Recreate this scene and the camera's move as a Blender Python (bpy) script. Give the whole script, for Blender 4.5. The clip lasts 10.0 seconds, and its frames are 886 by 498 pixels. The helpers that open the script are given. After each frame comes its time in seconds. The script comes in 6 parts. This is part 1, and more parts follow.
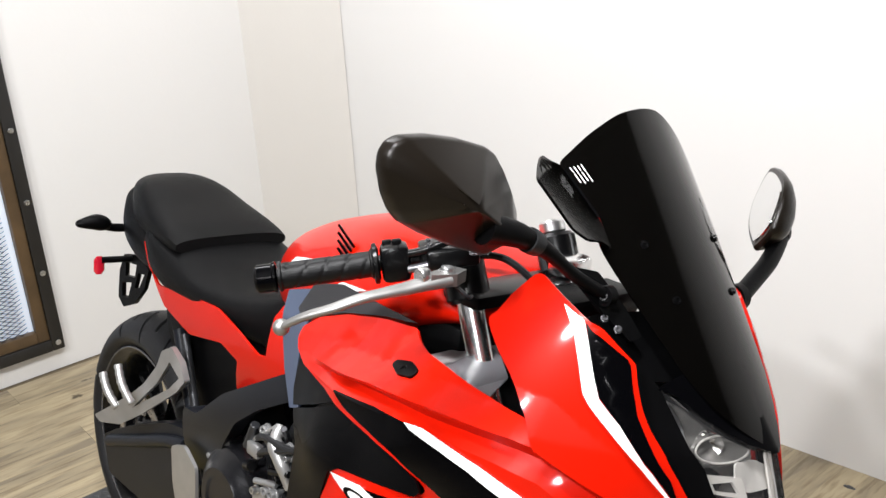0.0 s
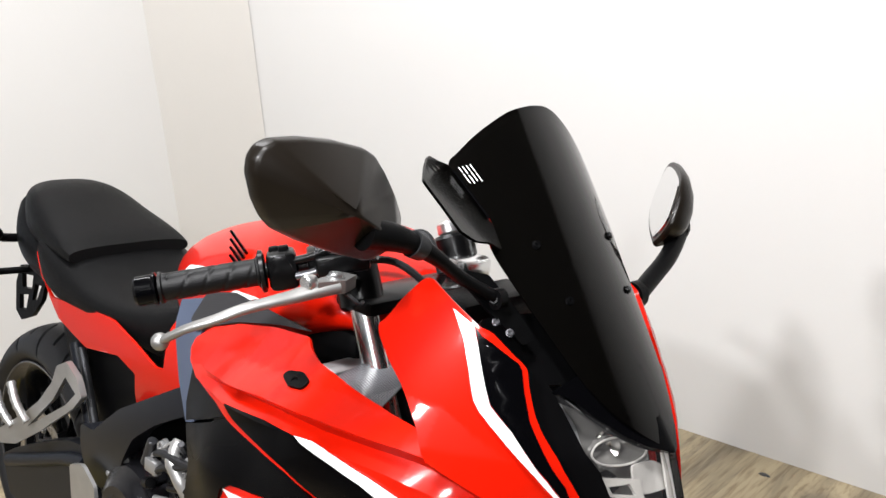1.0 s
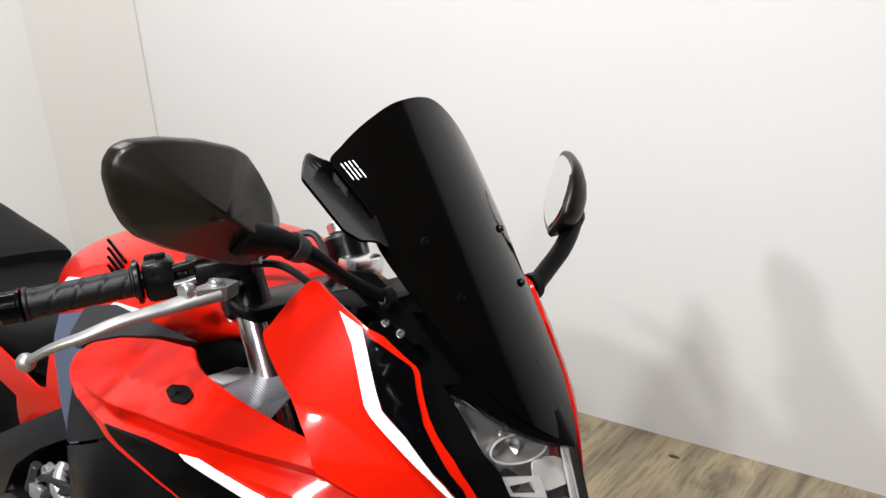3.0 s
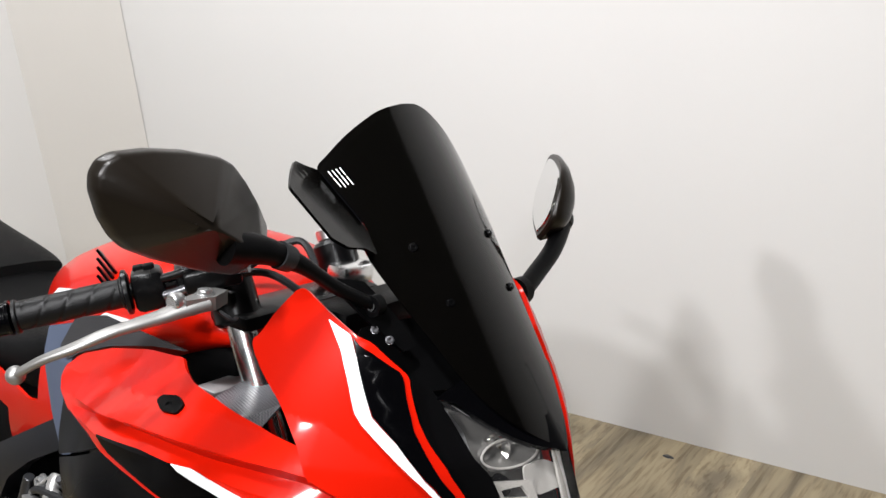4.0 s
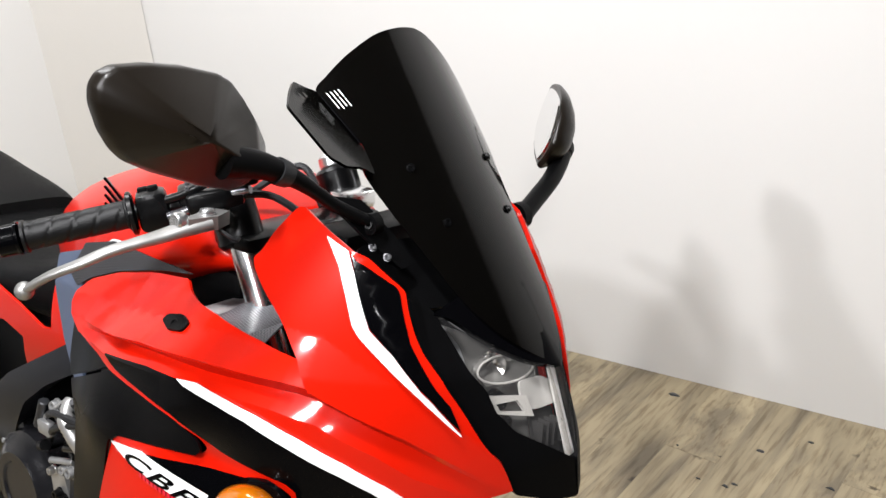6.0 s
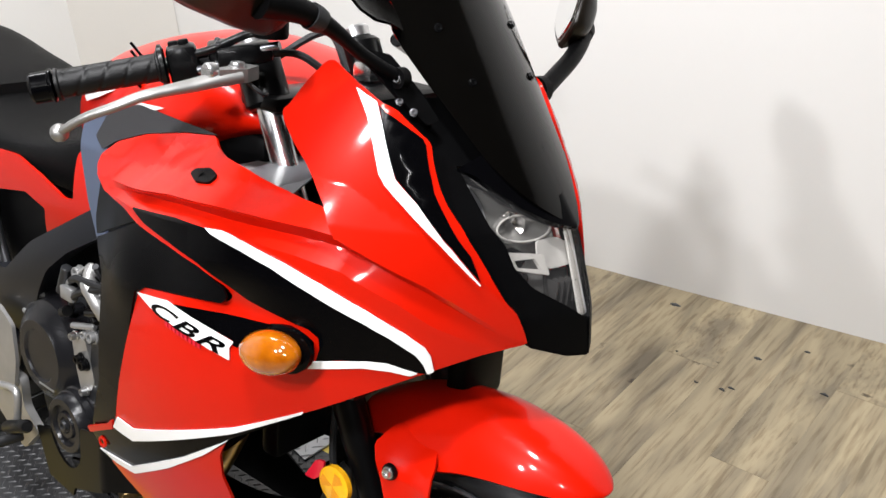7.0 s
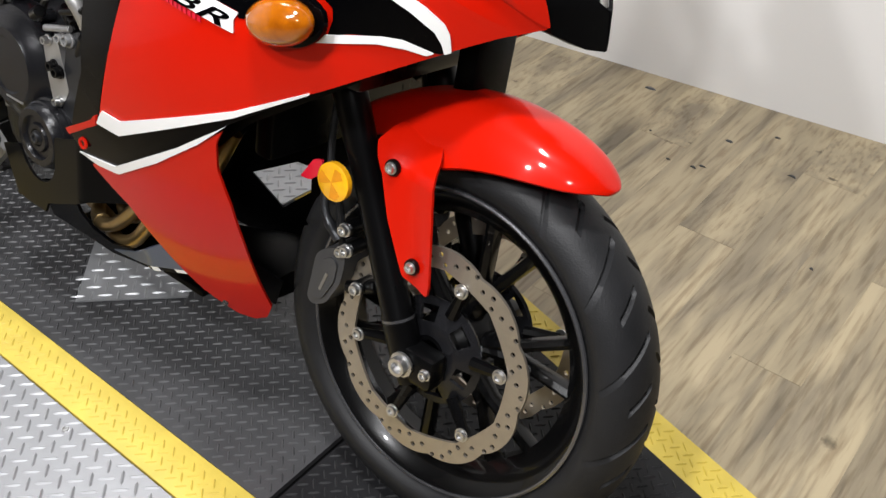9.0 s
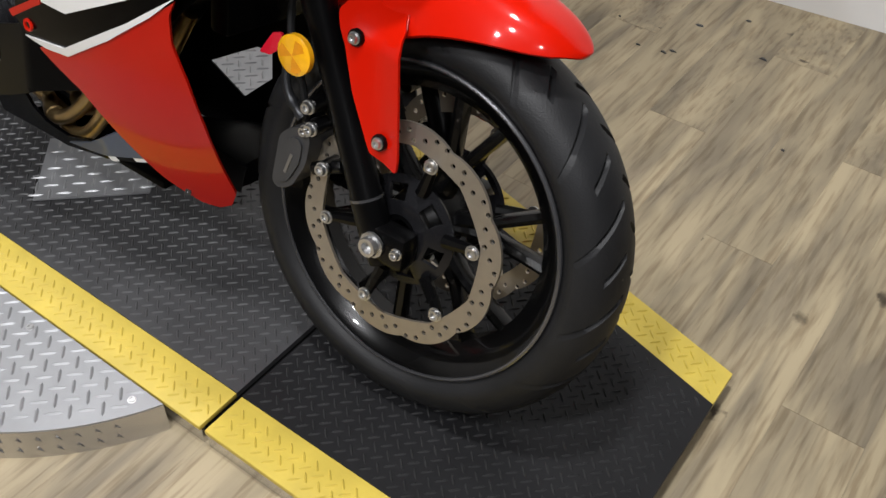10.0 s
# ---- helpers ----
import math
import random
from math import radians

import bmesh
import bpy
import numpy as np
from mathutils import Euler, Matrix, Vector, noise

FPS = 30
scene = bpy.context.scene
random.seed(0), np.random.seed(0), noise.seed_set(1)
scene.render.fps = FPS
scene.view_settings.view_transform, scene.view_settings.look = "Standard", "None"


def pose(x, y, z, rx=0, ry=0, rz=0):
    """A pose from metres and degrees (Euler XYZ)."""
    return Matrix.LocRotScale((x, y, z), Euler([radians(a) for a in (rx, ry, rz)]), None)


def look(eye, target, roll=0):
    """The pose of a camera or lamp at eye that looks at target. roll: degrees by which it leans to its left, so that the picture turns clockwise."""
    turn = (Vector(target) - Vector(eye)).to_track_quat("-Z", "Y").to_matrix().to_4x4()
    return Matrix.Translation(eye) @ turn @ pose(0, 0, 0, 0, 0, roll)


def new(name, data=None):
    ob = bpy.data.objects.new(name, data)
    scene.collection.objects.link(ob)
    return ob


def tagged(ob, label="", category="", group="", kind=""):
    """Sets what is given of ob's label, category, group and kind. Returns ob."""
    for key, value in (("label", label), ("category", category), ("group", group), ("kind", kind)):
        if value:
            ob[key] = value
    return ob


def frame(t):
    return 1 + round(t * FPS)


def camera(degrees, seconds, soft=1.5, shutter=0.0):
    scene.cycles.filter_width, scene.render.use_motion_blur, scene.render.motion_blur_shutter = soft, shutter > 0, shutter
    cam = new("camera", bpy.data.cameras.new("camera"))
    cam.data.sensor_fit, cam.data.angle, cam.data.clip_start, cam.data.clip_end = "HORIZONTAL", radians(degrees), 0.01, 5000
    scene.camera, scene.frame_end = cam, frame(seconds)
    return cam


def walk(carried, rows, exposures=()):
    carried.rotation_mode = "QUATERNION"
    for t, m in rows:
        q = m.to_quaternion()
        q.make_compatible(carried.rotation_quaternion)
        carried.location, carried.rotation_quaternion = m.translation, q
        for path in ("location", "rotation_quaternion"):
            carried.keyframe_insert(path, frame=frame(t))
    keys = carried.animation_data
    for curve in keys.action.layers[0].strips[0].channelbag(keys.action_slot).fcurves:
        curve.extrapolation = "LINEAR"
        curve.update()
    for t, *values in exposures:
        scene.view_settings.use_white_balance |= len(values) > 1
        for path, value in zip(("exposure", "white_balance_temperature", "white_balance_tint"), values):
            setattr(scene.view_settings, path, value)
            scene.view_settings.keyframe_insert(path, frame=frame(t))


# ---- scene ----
cam = camera(50.0, 10.0)
PATH = [
    (0, (1.345, -0.822, 1.757), (-0.076, 0.372, 1.011), -3.2),
    (0.5, (1.352, -0.779, 1.752), (-0.021, 0.471, 1.009), -3.2),
    (1, (1.355, -0.749, 1.747), (0.031, 0.544, 0.988), -3.1),
    (1.5, (1.361, -0.73, 1.744), (0.077, 0.597, 0.975), -3.4),
    (2, (1.361, -0.715, 1.741), (0.11, 0.643, 0.973), -3.3),
    (2.5, (1.357, -0.706, 1.737), (0.142, 0.678, 0.958), -3.7),
    (3, (1.351, -0.694, 1.731), (0.164, 0.715, 0.953), -3.5),
    (4.5, (1.365, -0.69, 1.737), (0.187, 0.73, 0.964), -4.4),
    (5, (1.376, -0.697, 1.735), (0.198, 0.718, 0.953), -4.0),
    (5.2, (1.383, -0.696, 1.735), (0.209, 0.721, 0.953), -4.2),
    (6.3, (1.414, -0.722, 1.68), (0.219, 0.616, 0.795), -4.8),
    (6.5, (1.424, -0.744, 1.666), (0.238, 0.589, 0.763), -4.1),
    (7, (1.422, -0.789, 1.625), (0.269, 0.525, 0.654), -3.1),
    (7.5, (1.409, -0.845, 1.576), (0.299, 0.455, 0.538), -2.1),
    (8, (1.399, -0.885, 1.526), (0.35, 0.403, 0.411), -0.3),
    (8.5, (1.39, -0.899, 1.486), (0.4, 0.375, 0.304), 1.2),
    (9, (1.391, -0.912, 1.44), (0.459, 0.332, 0.183), 2.5),
    (9.5, (1.399, -0.917, 1.402), (0.525, 0.299, 0.076), 2.6),
    (10, (1.397, -0.919, 1.374), (0.592, 0.273, -0.016), 2.8),
]
S = 0.885  # true size over the drawing's units
EXPOSURES = [(0.0, -0.88), (1.5, -0.90), (3.0, -1.08), (4.5, -1.17), (5.2, -1.10), (6.5, -0.86), (7.5, -0.94), (9.0, -1.04), (10.0, -1.38)]
walk(cam, [(t, look(Vector(eye) * S, Vector(target) * S, roll)) for t, eye, target, roll in PATH], EXPOSURES)

# ---- world and lamps ----
world = bpy.data.worlds.new("world")
world.use_nodes = True
world.node_tree.nodes["Background"].inputs[0].default_value = (0.9, 0.93, 1.0, 1)
world.node_tree.nodes["Background"].inputs[1].default_value = 0.02
scene.world = world
scene.view_settings.exposure = 0.0


def area(name, where, target, watts, sx, sy, colour=(1.0, 0.96, 0.9)):
    d = bpy.data.lights.new(name, "AREA")
    d.shape, d.size, d.size_y, d.energy, d.color = "RECTANGLE", sx, sy, watts, colour
    o = new(name, d)
    o.matrix_world = look(where, target)
    return tagged(o, kind="structure")


NEUTRAL = (0.985, 0.985, 1.005)
area("ceiling_lamp", (0.8, -0.4, 2.95), (0.8, -0.1, 0.0), 88, 0.2, 0.22, NEUTRAL)
area("ceiling_lamp", (0.42, -2.45, 2.95), (0.4, 0.0, 0.7), 92, 0.14, 0.16, NEUTRAL)
area("ceiling_lamp", (0.94, -1.6, 2.95), (0.5, 0.3, 0.7), 80, 0.14, 0.16, NEUTRAL)
area("ceiling_lamp", (-1.0, 0.3, 2.95), (-1.0, 0.6, 0.0), 55, 1.2, 0.3, NEUTRAL)
area("ceiling_lamp", (2.6, -2.2, 2.95), (0.6, 0.6, 0.6), 66, 0.2, 0.22, NEUTRAL)


# ---- materials ----
def mat(name, base, rough=0.5, metal=0.0, vary=0.08, scale=30.0, bump=0.0, bscale=200.0, coat=0.0, spec=0.5, second=None, rvary=0.1):
    m = bpy.data.materials.new(name)
    m.use_nodes = True
    nt = m.node_tree
    b = nt.nodes["Principled BSDF"]
    co = nt.nodes.new("ShaderNodeTexCoord")
    n1 = nt.nodes.new("ShaderNodeTexNoise")
    n1.inputs["Scale"].default_value, n1.inputs["Detail"].default_value = scale, 6
    nt.links.new(co.outputs["Object"], n1.inputs["Vector"])
    ramp = nt.nodes.new("ShaderNodeMix")
    ramp.data_type = "RGBA"
    a = [c * (1 - vary) for c in base]
    e = second or [min(1.0, c * (1 + vary)) for c in base]
    ramp.inputs[6].default_value, ramp.inputs[7].default_value = (*a, 1), (*e, 1)
    nt.links.new(n1.outputs[0], ramp.inputs[0])
    nt.links.new(ramp.outputs[2], b.inputs["Base Color"])
    b.inputs["Metallic"].default_value = metal
    b.inputs["Specular IOR Level"].default_value = spec
    b.inputs["Coat Weight"].default_value = coat
    b.inputs["Coat Roughness"].default_value = 0.04
    mr = nt.nodes.new("ShaderNodeMapRange")
    mr.inputs[3].default_value, mr.inputs[4].default_value = max(0.02, rough - rvary * rough), rough + rvary * rough
    n2 = nt.nodes.new("ShaderNodeTexNoise")
    n2.inputs["Scale"].default_value = scale * 0.3
    nt.links.new(co.outputs["Object"], n2.inputs["Vector"])
    nt.links.new(n2.outputs[0], mr.inputs[0])
    nt.links.new(mr.outputs[0], b.inputs["Roughness"])
    if bump:
        n3 = nt.nodes.new("ShaderNodeTexNoise")
        n3.inputs["Scale"].default_value = bscale
        nt.links.new(co.outputs["Object"], n3.inputs["Vector"])
        bp = nt.nodes.new("ShaderNodeBump")
        bp.inputs["Strength"].default_value, bp.inputs["Distance"].default_value = bump, 0.002
        nt.links.new(n3.outputs[0], bp.inputs["Height"])
        nt.links.new(bp.outputs[0], b.inputs["Normal"])
    return m


RED = mat("red_paint", (0.50, 0.0070, 0.0010), 0.35, vary=0.03, scale=4, coat=0.4, spec=0.06)
RED.node_tree.nodes["Principled BSDF"].inputs["Coat Roughness"].default_value = 0.075
WHITE = mat("white_paint", (0.8, 0.8, 0.8), 0.3, vary=0.02, coat=0.6)
BLACK = mat("black_gloss", (0.0010, 0.0010, 0.0013), 0.17, vary=0.1, coat=0.03, spec=0.06)
RIMB = mat("black_wheel_paint", (0.0018, 0.0018, 0.002), 0.26, vary=0.2, coat=0.3, spec=0.2)
LEVER = mat("satin_aluminium", (0.30, 0.295, 0.285), 0.48, metal=0.9, vary=0.12, scale=20)
DARKB = mat("dark_bolt", (0.16, 0.16, 0.17), 0.25, metal=0.8, vary=0.1)
MATTE = mat("black_matte_plastic", (0.0018, 0.0018, 0.002), 0.4, vary=0.2, bump=0.15, bscale=900, spec=0.06)
RUBBER = mat("rubber", (0.0115, 0.0117, 0.0127), 0.5, vary=0.5, scale=18, bump=0.2, bscale=400, spec=0.27)
SEAT = mat("seat_vinyl", (0.0028, 0.0028, 0.003), 0.46, vary=0.2, bump=0.4, bscale=700, spec=0.1)
FORK = mat("black_anodised", (0.0018, 0.0018, 0.002), 0.28, vary=0.1, spec=0.2)
# the side trim's bluish reflection is mixed into this base colour
GREYP = mat("blue_grey_reflect", (0.055, 0.072, 0.115), 0.38, vary=0.1, scale=8, coat=0.2)
CARBON = mat("carbon_look", (0.10, 0.10, 0.105), 0.35, vary=0.4, scale=60, coat=0.15, spec=0.3)
MIRH = mat("mirror_housing_plastic", (0.006, 0.0044, 0.003), 0.30, vary=0.15, bump=0.1, bscale=1200, spec=0.26)
GRIP = mat("grip_rubber", (0.0028, 0.0028, 0.003), 0.42, vary=0.3, scale=25, bump=0.2, bscale=500, spec=0.2)
CALIP = mat("caliper_grey", (0.045, 0.045, 0.047), 0.42, vary=0.2, scale=30, bump=0.1, bscale=700, spec=0.4)
FACET = mat("amber_facet", (0.72, 0.27, 0.005), 0.25, vary=0.2, scale=90, coat=0.5)
PLATEF = mat("black_end_plate", (0.012, 0.012, 0.013), 0.45, vary=0.4, scale=8, bump=0.1, spec=0.2)
TREADF = mat("black_end_tread", (0.03, 0.03, 0.031), 0.36, vary=0.5, scale=8, spec=0.3)
BELLY = mat("satin_dark_panel", (0.003, 0.003, 0.0032), 0.33, vary=0.15, scale=9, spec=0.06)
SILVER = mat("cast_silver", (0.42, 0.415, 0.405), 0.38, metal=0.75, vary=0.14, bump=0.1)
CHROME = mat("chrome", (0.80, 0.80, 0.80), 0.24, metal=1.0, vary=0.05)
STEEL = mat("disc_steel", (0.42, 0.375, 0.315), 0.4, metal=0.85, vary=0.14, scale=60)
SATIN = mat("satin_black", (0.002, 0.002, 0.0023), 0.27, vary=0.2, scale=12, spec=0.07)
SPAR = mat("satin_grey_frame", (0.010, 0.0112, 0.0145), 0.36, metal=0.05, vary=0.12, scale=10, bump=0.08, bscale=500, spec=0.14)
DARKE = mat("dark_cast_cover", (0.010, 0.010, 0.0115), 0.26, metal=0.2, vary=0.2, bump=0.12, bscale=500, spec=0.35)
ENGINE = mat("engine_grey", (0.03, 0.031, 0.034), 0.34, metal=0.55, vary=0.25, bump=0.2, bscale=500)
ALU = mat("engine_aluminium", (0.36, 0.36, 0.36), 0.45, metal=0.75, vary=0.25, bump=0.2)
GOLD = mat("exhaust_heat_gold", (0.42, 0.29, 0.13), 0.34, metal=0.9, vary=0.35, scale=18)
AMBER = mat("amber_lens", (0.12, 0.016, 0.0006), 0.12, scale=34, coat=1.0, second=(0.60, 0.17, 0.003))
YREF = mat("amber_reflector", (0.9, 0.42, 0.01), 0.25, vary=0.2, scale=90, coat=0.5)
REDREF = mat("red_reflector", (0.6, 0.01, 0.03), 0.2, vary=0.1, coat=0.5)
CARD = mat("wall_plaster", (0.70, 0.69, 0.672), 0.85, vary=0.025, scale=1.3, bump=0.12, bscale=60)
TAN = mat("beige_plaster", (0.64, 0.615, 0.575), 0.85, vary=0.03, scale=2, bump=0.12, bscale=60)
DIM = mat("dark_grey_paint", (0.035, 0.035, 0.037), 0.9, vary=0.1, scale=2)
# kept dark so the unseen ceiling gives little fill
CEIL = mat("unseen_ceiling_dark", (0.14, 0.14, 0.14), 0.9, vary=0.05, scale=2)
YELLOW = mat("yellow_paint", (0.60, 0.455, 0.075), 0.5, vary=0.28, scale=14, bump=0.1)
PLATEB = mat("black_plate", (0.045, 0.045, 0.047), 0.42, vary=0.6, scale=5, bump=0.15, rvary=0.4, spec=0.45)
TREADB = mat("worn_tread", (0.062, 0.062, 0.064), 0.4, metal=0.1, vary=0.7, scale=6)
PLATES = mat("aluminium_plate", (0.34, 0.345, 0.355), 0.42, metal=0.45, vary=0.12, scale=20)
BRIGHT = mat("bright_aluminium", (0.62, 0.61, 0.60), 0.22, metal=0.95, vary=0.15, scale=12)
WOODD = mat("brown_stained_wood", (0.09, 0.055, 0.025), 0.5, vary=0.7, scale=9)
MESH = mat("dark_mesh", (0.02, 0.02, 0.022), 0.45, metal=0.5, vary=0.2)
STEELB = mat("black_steel_strip", (0.012, 0.011, 0.010), 0.5, vary=0.4, scale=12)
PANE = mat("bright_pane", (0.62, 0.68, 0.80), 0.3, vary=0.35, scale=2.5)
PANE.node_tree.nodes["Principled BSDF"].inputs["Emission Color"].default_value = (0.72, 0.82, 1.0, 1)
PANE.node_tree.nodes["Principled BSDF"].inputs["Emission Strength"].default_value = 0.55
BOLT = mat("zinc_bolt", (0.6, 0.6, 0.6), 0.28, metal=0.95, vary=0.08)
LENS_IN = mat("reflector_chrome", (0.85, 0.86, 0.87), 0.25, metal=0.15, vary=0.3, scale=45)


def glass(name, colour, rough, alpha_mix, spec=0.35):
    m = bpy.data.materials.new(name)
    m.use_nodes = True
    nt = m.node_tree
    b = nt.nodes["Principled BSDF"]
    b.inputs["Base Color"].default_value = (*colour, 1)
    b.inputs["Roughness"].default_value = rough
    b.inputs["Specular IOR Level"].default_value = spec
    tr = nt.nodes.new("ShaderNodeBsdfTransparent")
    tr.inputs[0].default_value = (0.8, 0.78, 0.75, 1)
    mx = nt.nodes.new("ShaderNodeMixShader")
    mx.inputs[0].default_value = alpha_mix
    nt.links.new(b.outputs[0], mx.inputs[1])
    nt.links.new(tr.outputs[0], mx.inputs[2])
    nt.links.new(mx.outputs[0], nt.nodes["Material Output"].inputs[0])
    return m


SMOKE = glass("smoked_acrylic", (0.0008, 0.0007, 0.0006), 0.11, 0.010, 0.36)
CLEAR = glass("clear_lens", (0.05, 0.05, 0.052), 0.05, 0.86, 0.5)
MIRROR = mat("mirror_glass", (0.88, 0.88, 0.88), 0.02, metal=1.0, vary=0.01, rvary=0.0)


def wood_floor():
    m = bpy.data.materials.new("oak_vinyl_plank")
    m.use_nodes = True
    nt = m.node_tree
    b = nt.nodes["Principled BSDF"]
    co = nt.nodes.new("ShaderNodeTexCoord")
    oi = nt.nodes.new("ShaderNodeObjectInfo")
    add = nt.nodes.new("ShaderNodeVectorMath")
    mul = nt.nodes.new("ShaderNodeMath")
    mul.operation, mul.inputs[1].default_value = "MULTIPLY", 37.0
    nt.links.new(oi.outputs["Random"], mul.inputs[0])
    nt.links.new(co.outputs["Object"], add.inputs[0])
    nt.links.new(mul.outputs[0], add.inputs[1])
    mp = nt.nodes.new("ShaderNodeMapping")
    mp.inputs["Scale"].default_value = (5.4, 0.75, 1.0)
    nt.links.new(add.outputs[0], mp.inputs[0])
    n1 = nt.nodes.new("ShaderNodeTexNoise")
    n1.inputs["Scale"].default_value, n1.inputs["Detail"].default_value, n1.inputs["Distortion"].default_value = 2.6, 9, 0.7
    nt.links.new(mp.outputs[0], n1.inputs[0])
    r = nt.nodes.new("ShaderNodeValToRGB")
    e = r.color_ramp.elements
    e[0].position, e[0].color = 0.33, (0.20, 0.165, 0.112, 1)
    e[1].position, e[1].color = 0.62, (0.405, 0.332, 0.21, 1)
    k = e.new(0.46)
    k.color = (0.298, 0.245, 0.158, 1)
    nt.links.new(n1.outputs[0], r.inputs[0])
    hsv = nt.nodes.new("ShaderNodeHueSaturation")
    mr = nt.nodes.new("ShaderNodeMapRange")
    mr.inputs[3].default_value, mr.inputs[4].default_value = 0.93, 1.08
    nt.links.new(oi.outputs["Random"], mr.inputs[0])
    nt.links.new(mr.outputs[0], hsv.inputs["Value"])
    nt.links.new(r.outputs[0], hsv.inputs["Color"])
    # fine dark grain and knots
    mp2 = nt.nodes.new("ShaderNodeMapping")
    mp2.inputs["Scale"].default_value = (30.0, 2.4, 1.0)
    nt.links.new(add.outputs[0], mp2.inputs[0])
    n2 = nt.nodes.new("ShaderNodeTexNoise")
    n2.inputs["Scale"].default_value, n2.inputs["Detail"].default_value = 3.0, 4
    nt.links.new(mp2.outputs[0], n2.inputs[0])
    r2 = nt.nodes.new("ShaderNodeValToRGB")
    r2.color_ramp.elements[0].position, r2.color_ramp.elements[0].color = 0.32, (0.55, 0.5, 0.45, 1)
    r2.color_ramp.elements[1].position, r2.color_ramp.elements[1].color = 0.52, (1, 1, 1, 1)
    nt.links.new(n2.outputs[0], r2.inputs[0])
    mx = nt.nodes.new("ShaderNodeMix")
    mx.data_type, mx.blend_type = "RGBA", "MULTIPLY"
    mx.inputs[0].default_value = 0.75
    nt.links.new(hsv.outputs[0], mx.inputs[6])
    nt.links.new(r2.outputs[0], mx.inputs[7])
    vo = nt.nodes.new("ShaderNodeTexVoronoi")
    vo.inputs["Scale"].default_value = 4.2
    mp3 = nt.nodes.new("ShaderNodeMapping")
    mp3.inputs["Scale"].default_value = (1.5, 0.9, 1.0)
    n4 = nt.nodes.new("ShaderNodeTexNoise")
    n4.inputs["Scale"].default_value = 40
    vm = nt.nodes.new("ShaderNodeVectorMath")
    vm.operation, vm.inputs[2].default_value = "MULTIPLY_ADD", (0, 0, 0)
    vm.inputs[1].default_value = (0.05, 0.03, 0)
    nt.links.new(add.outputs[0], n4.inputs[0])
    nt.links.new(n4.outputs["Color"], vm.inputs[0])
    nt.links.new(add.outputs[0], vm.inputs[2])
    nt.links.new(vm.outputs[0], mp3.inputs[0])
    nt.links.new(mp3.outputs[0], vo.inputs["Vector"])
    r3 = nt.nodes.new("ShaderNodeValToRGB")
    r3.color_ramp.elements[0].position, r3.color_ramp.elements[0].color = 0.05, (0.10, 0.08, 0.06, 1)
    r3.color_ramp.elements[1].position, r3.color_ramp.elements[1].color = 0.11, (1, 1, 1, 1)
    nt.links.new(vo.outputs["Distance"], r3.inputs[0])
    mx2 = nt.nodes.new("ShaderNodeMix")
    mx2.data_type, mx2.blend_type = "RGBA", "MULTIPLY"
    mx2.inputs[0].default_value = 0.9
    nt.links.new(mx.outputs[2], mx2.inputs[6])
    nt.links.new(r3.outputs[0], mx2.inputs[7])
    nt.links.new(mx2.outputs[2], b.inputs["Base Color"])
    b.inputs["Roughness"].default_value = 0.5
    bp = nt.nodes.new("ShaderNodeBump")
    bp.inputs["Strength"].default_value, bp.inputs["Distance"].default_value = 0.15, 0.002
    nt.links.new(n2.outputs[0], bp.inputs["Height"])
    nt.links.new(bp.outputs[0], b.inputs["Normal"])
    return m


WOOD = wood_floor()


def weave(m, scale, pale=1.0):
    """Adds a fine diagonal weave to a material's colour."""
    nt = m.node_tree
    b = nt.nodes["Principled BSDF"]
    co = nt.nodes.new("ShaderNodeTexCoord")
    mp = nt.nodes.new("ShaderNodeMapping")
    mp.inputs["Rotation"].default_value = (0.3, 0.7, 0.4)
    ck = nt.nodes.new("ShaderNodeTexChecker")
    ck.inputs["Scale"].default_value = scale
    ck.inputs["Color1"].default_value, ck.inputs["Color2"].default_value = [c * pale for c in (0.04, 0.04, 0.043)] + [1], [c * pale for c in (0.010, 0.010, 0.011)] + [1]
    nt.links.new(co.outputs["Object"], mp.inputs[0])
    nt.links.new(mp.outputs[0], ck.inputs["Vector"])
    nt.links.new(ck.outputs["Color"], b.inputs["Base Color"])


weave(CARBON, 420)
CARBON_PALE = mat("carbon_look_pale", (0.16, 0.16, 0.165), 0.35, vary=0.3, scale=300, coat=0.2)
weave(CARBON_PALE, 420, 4.0)
GROUT = mat("floor_joint", (0.13, 0.10, 0.06), 0.8)


# ---- mesh helpers ----
def part(name, bm, material, parent=None, label="", smooth=True, fix=True):
    if fix:
        bmesh.ops.recalc_face_normals(bm, faces=bm.faces)
    me = bpy.data.meshes.new(name)
    bm.to_mesh(me)
    bm.free()
    me.materials.append(material)
    if smooth:
        me.shade_smooth()
        me.set_sharp_from_angle(angle=radians(38))
    if "shade" in me.attributes:
        got = me.attributes["shade"]
        normals = []
        for poly in me.polygons:
            for li in poly.loop_indices:
                n = Vector(got.data[li].vector)
                normals.append(-n if n.dot(poly.normal) < 0 else n)
        me.attributes.remove(got)
        me.normals_split_custom_set(normals)
    ob = new(name, me)
    if parent:
        ob.parent = parent
    return tagged(ob, label) if label else ob


def box(x0, x1, y0, y1, z0, z1, bevel=0.0):
    bm = bmesh.new()
    bmesh.ops.create_cube(bm, size=1, matrix=Matrix.LocRotScale(((x0 + x1) / 2, (y0 + y1) / 2, (z0 + z1) / 2), None, (x1 - x0, y1 - y0, z1 - z0)))
    if bevel:
        bmesh.ops.bevel(bm, geom=bm.edges, offset=bevel, segments=2, affect="EDGES", profile=0.5)
    return bm


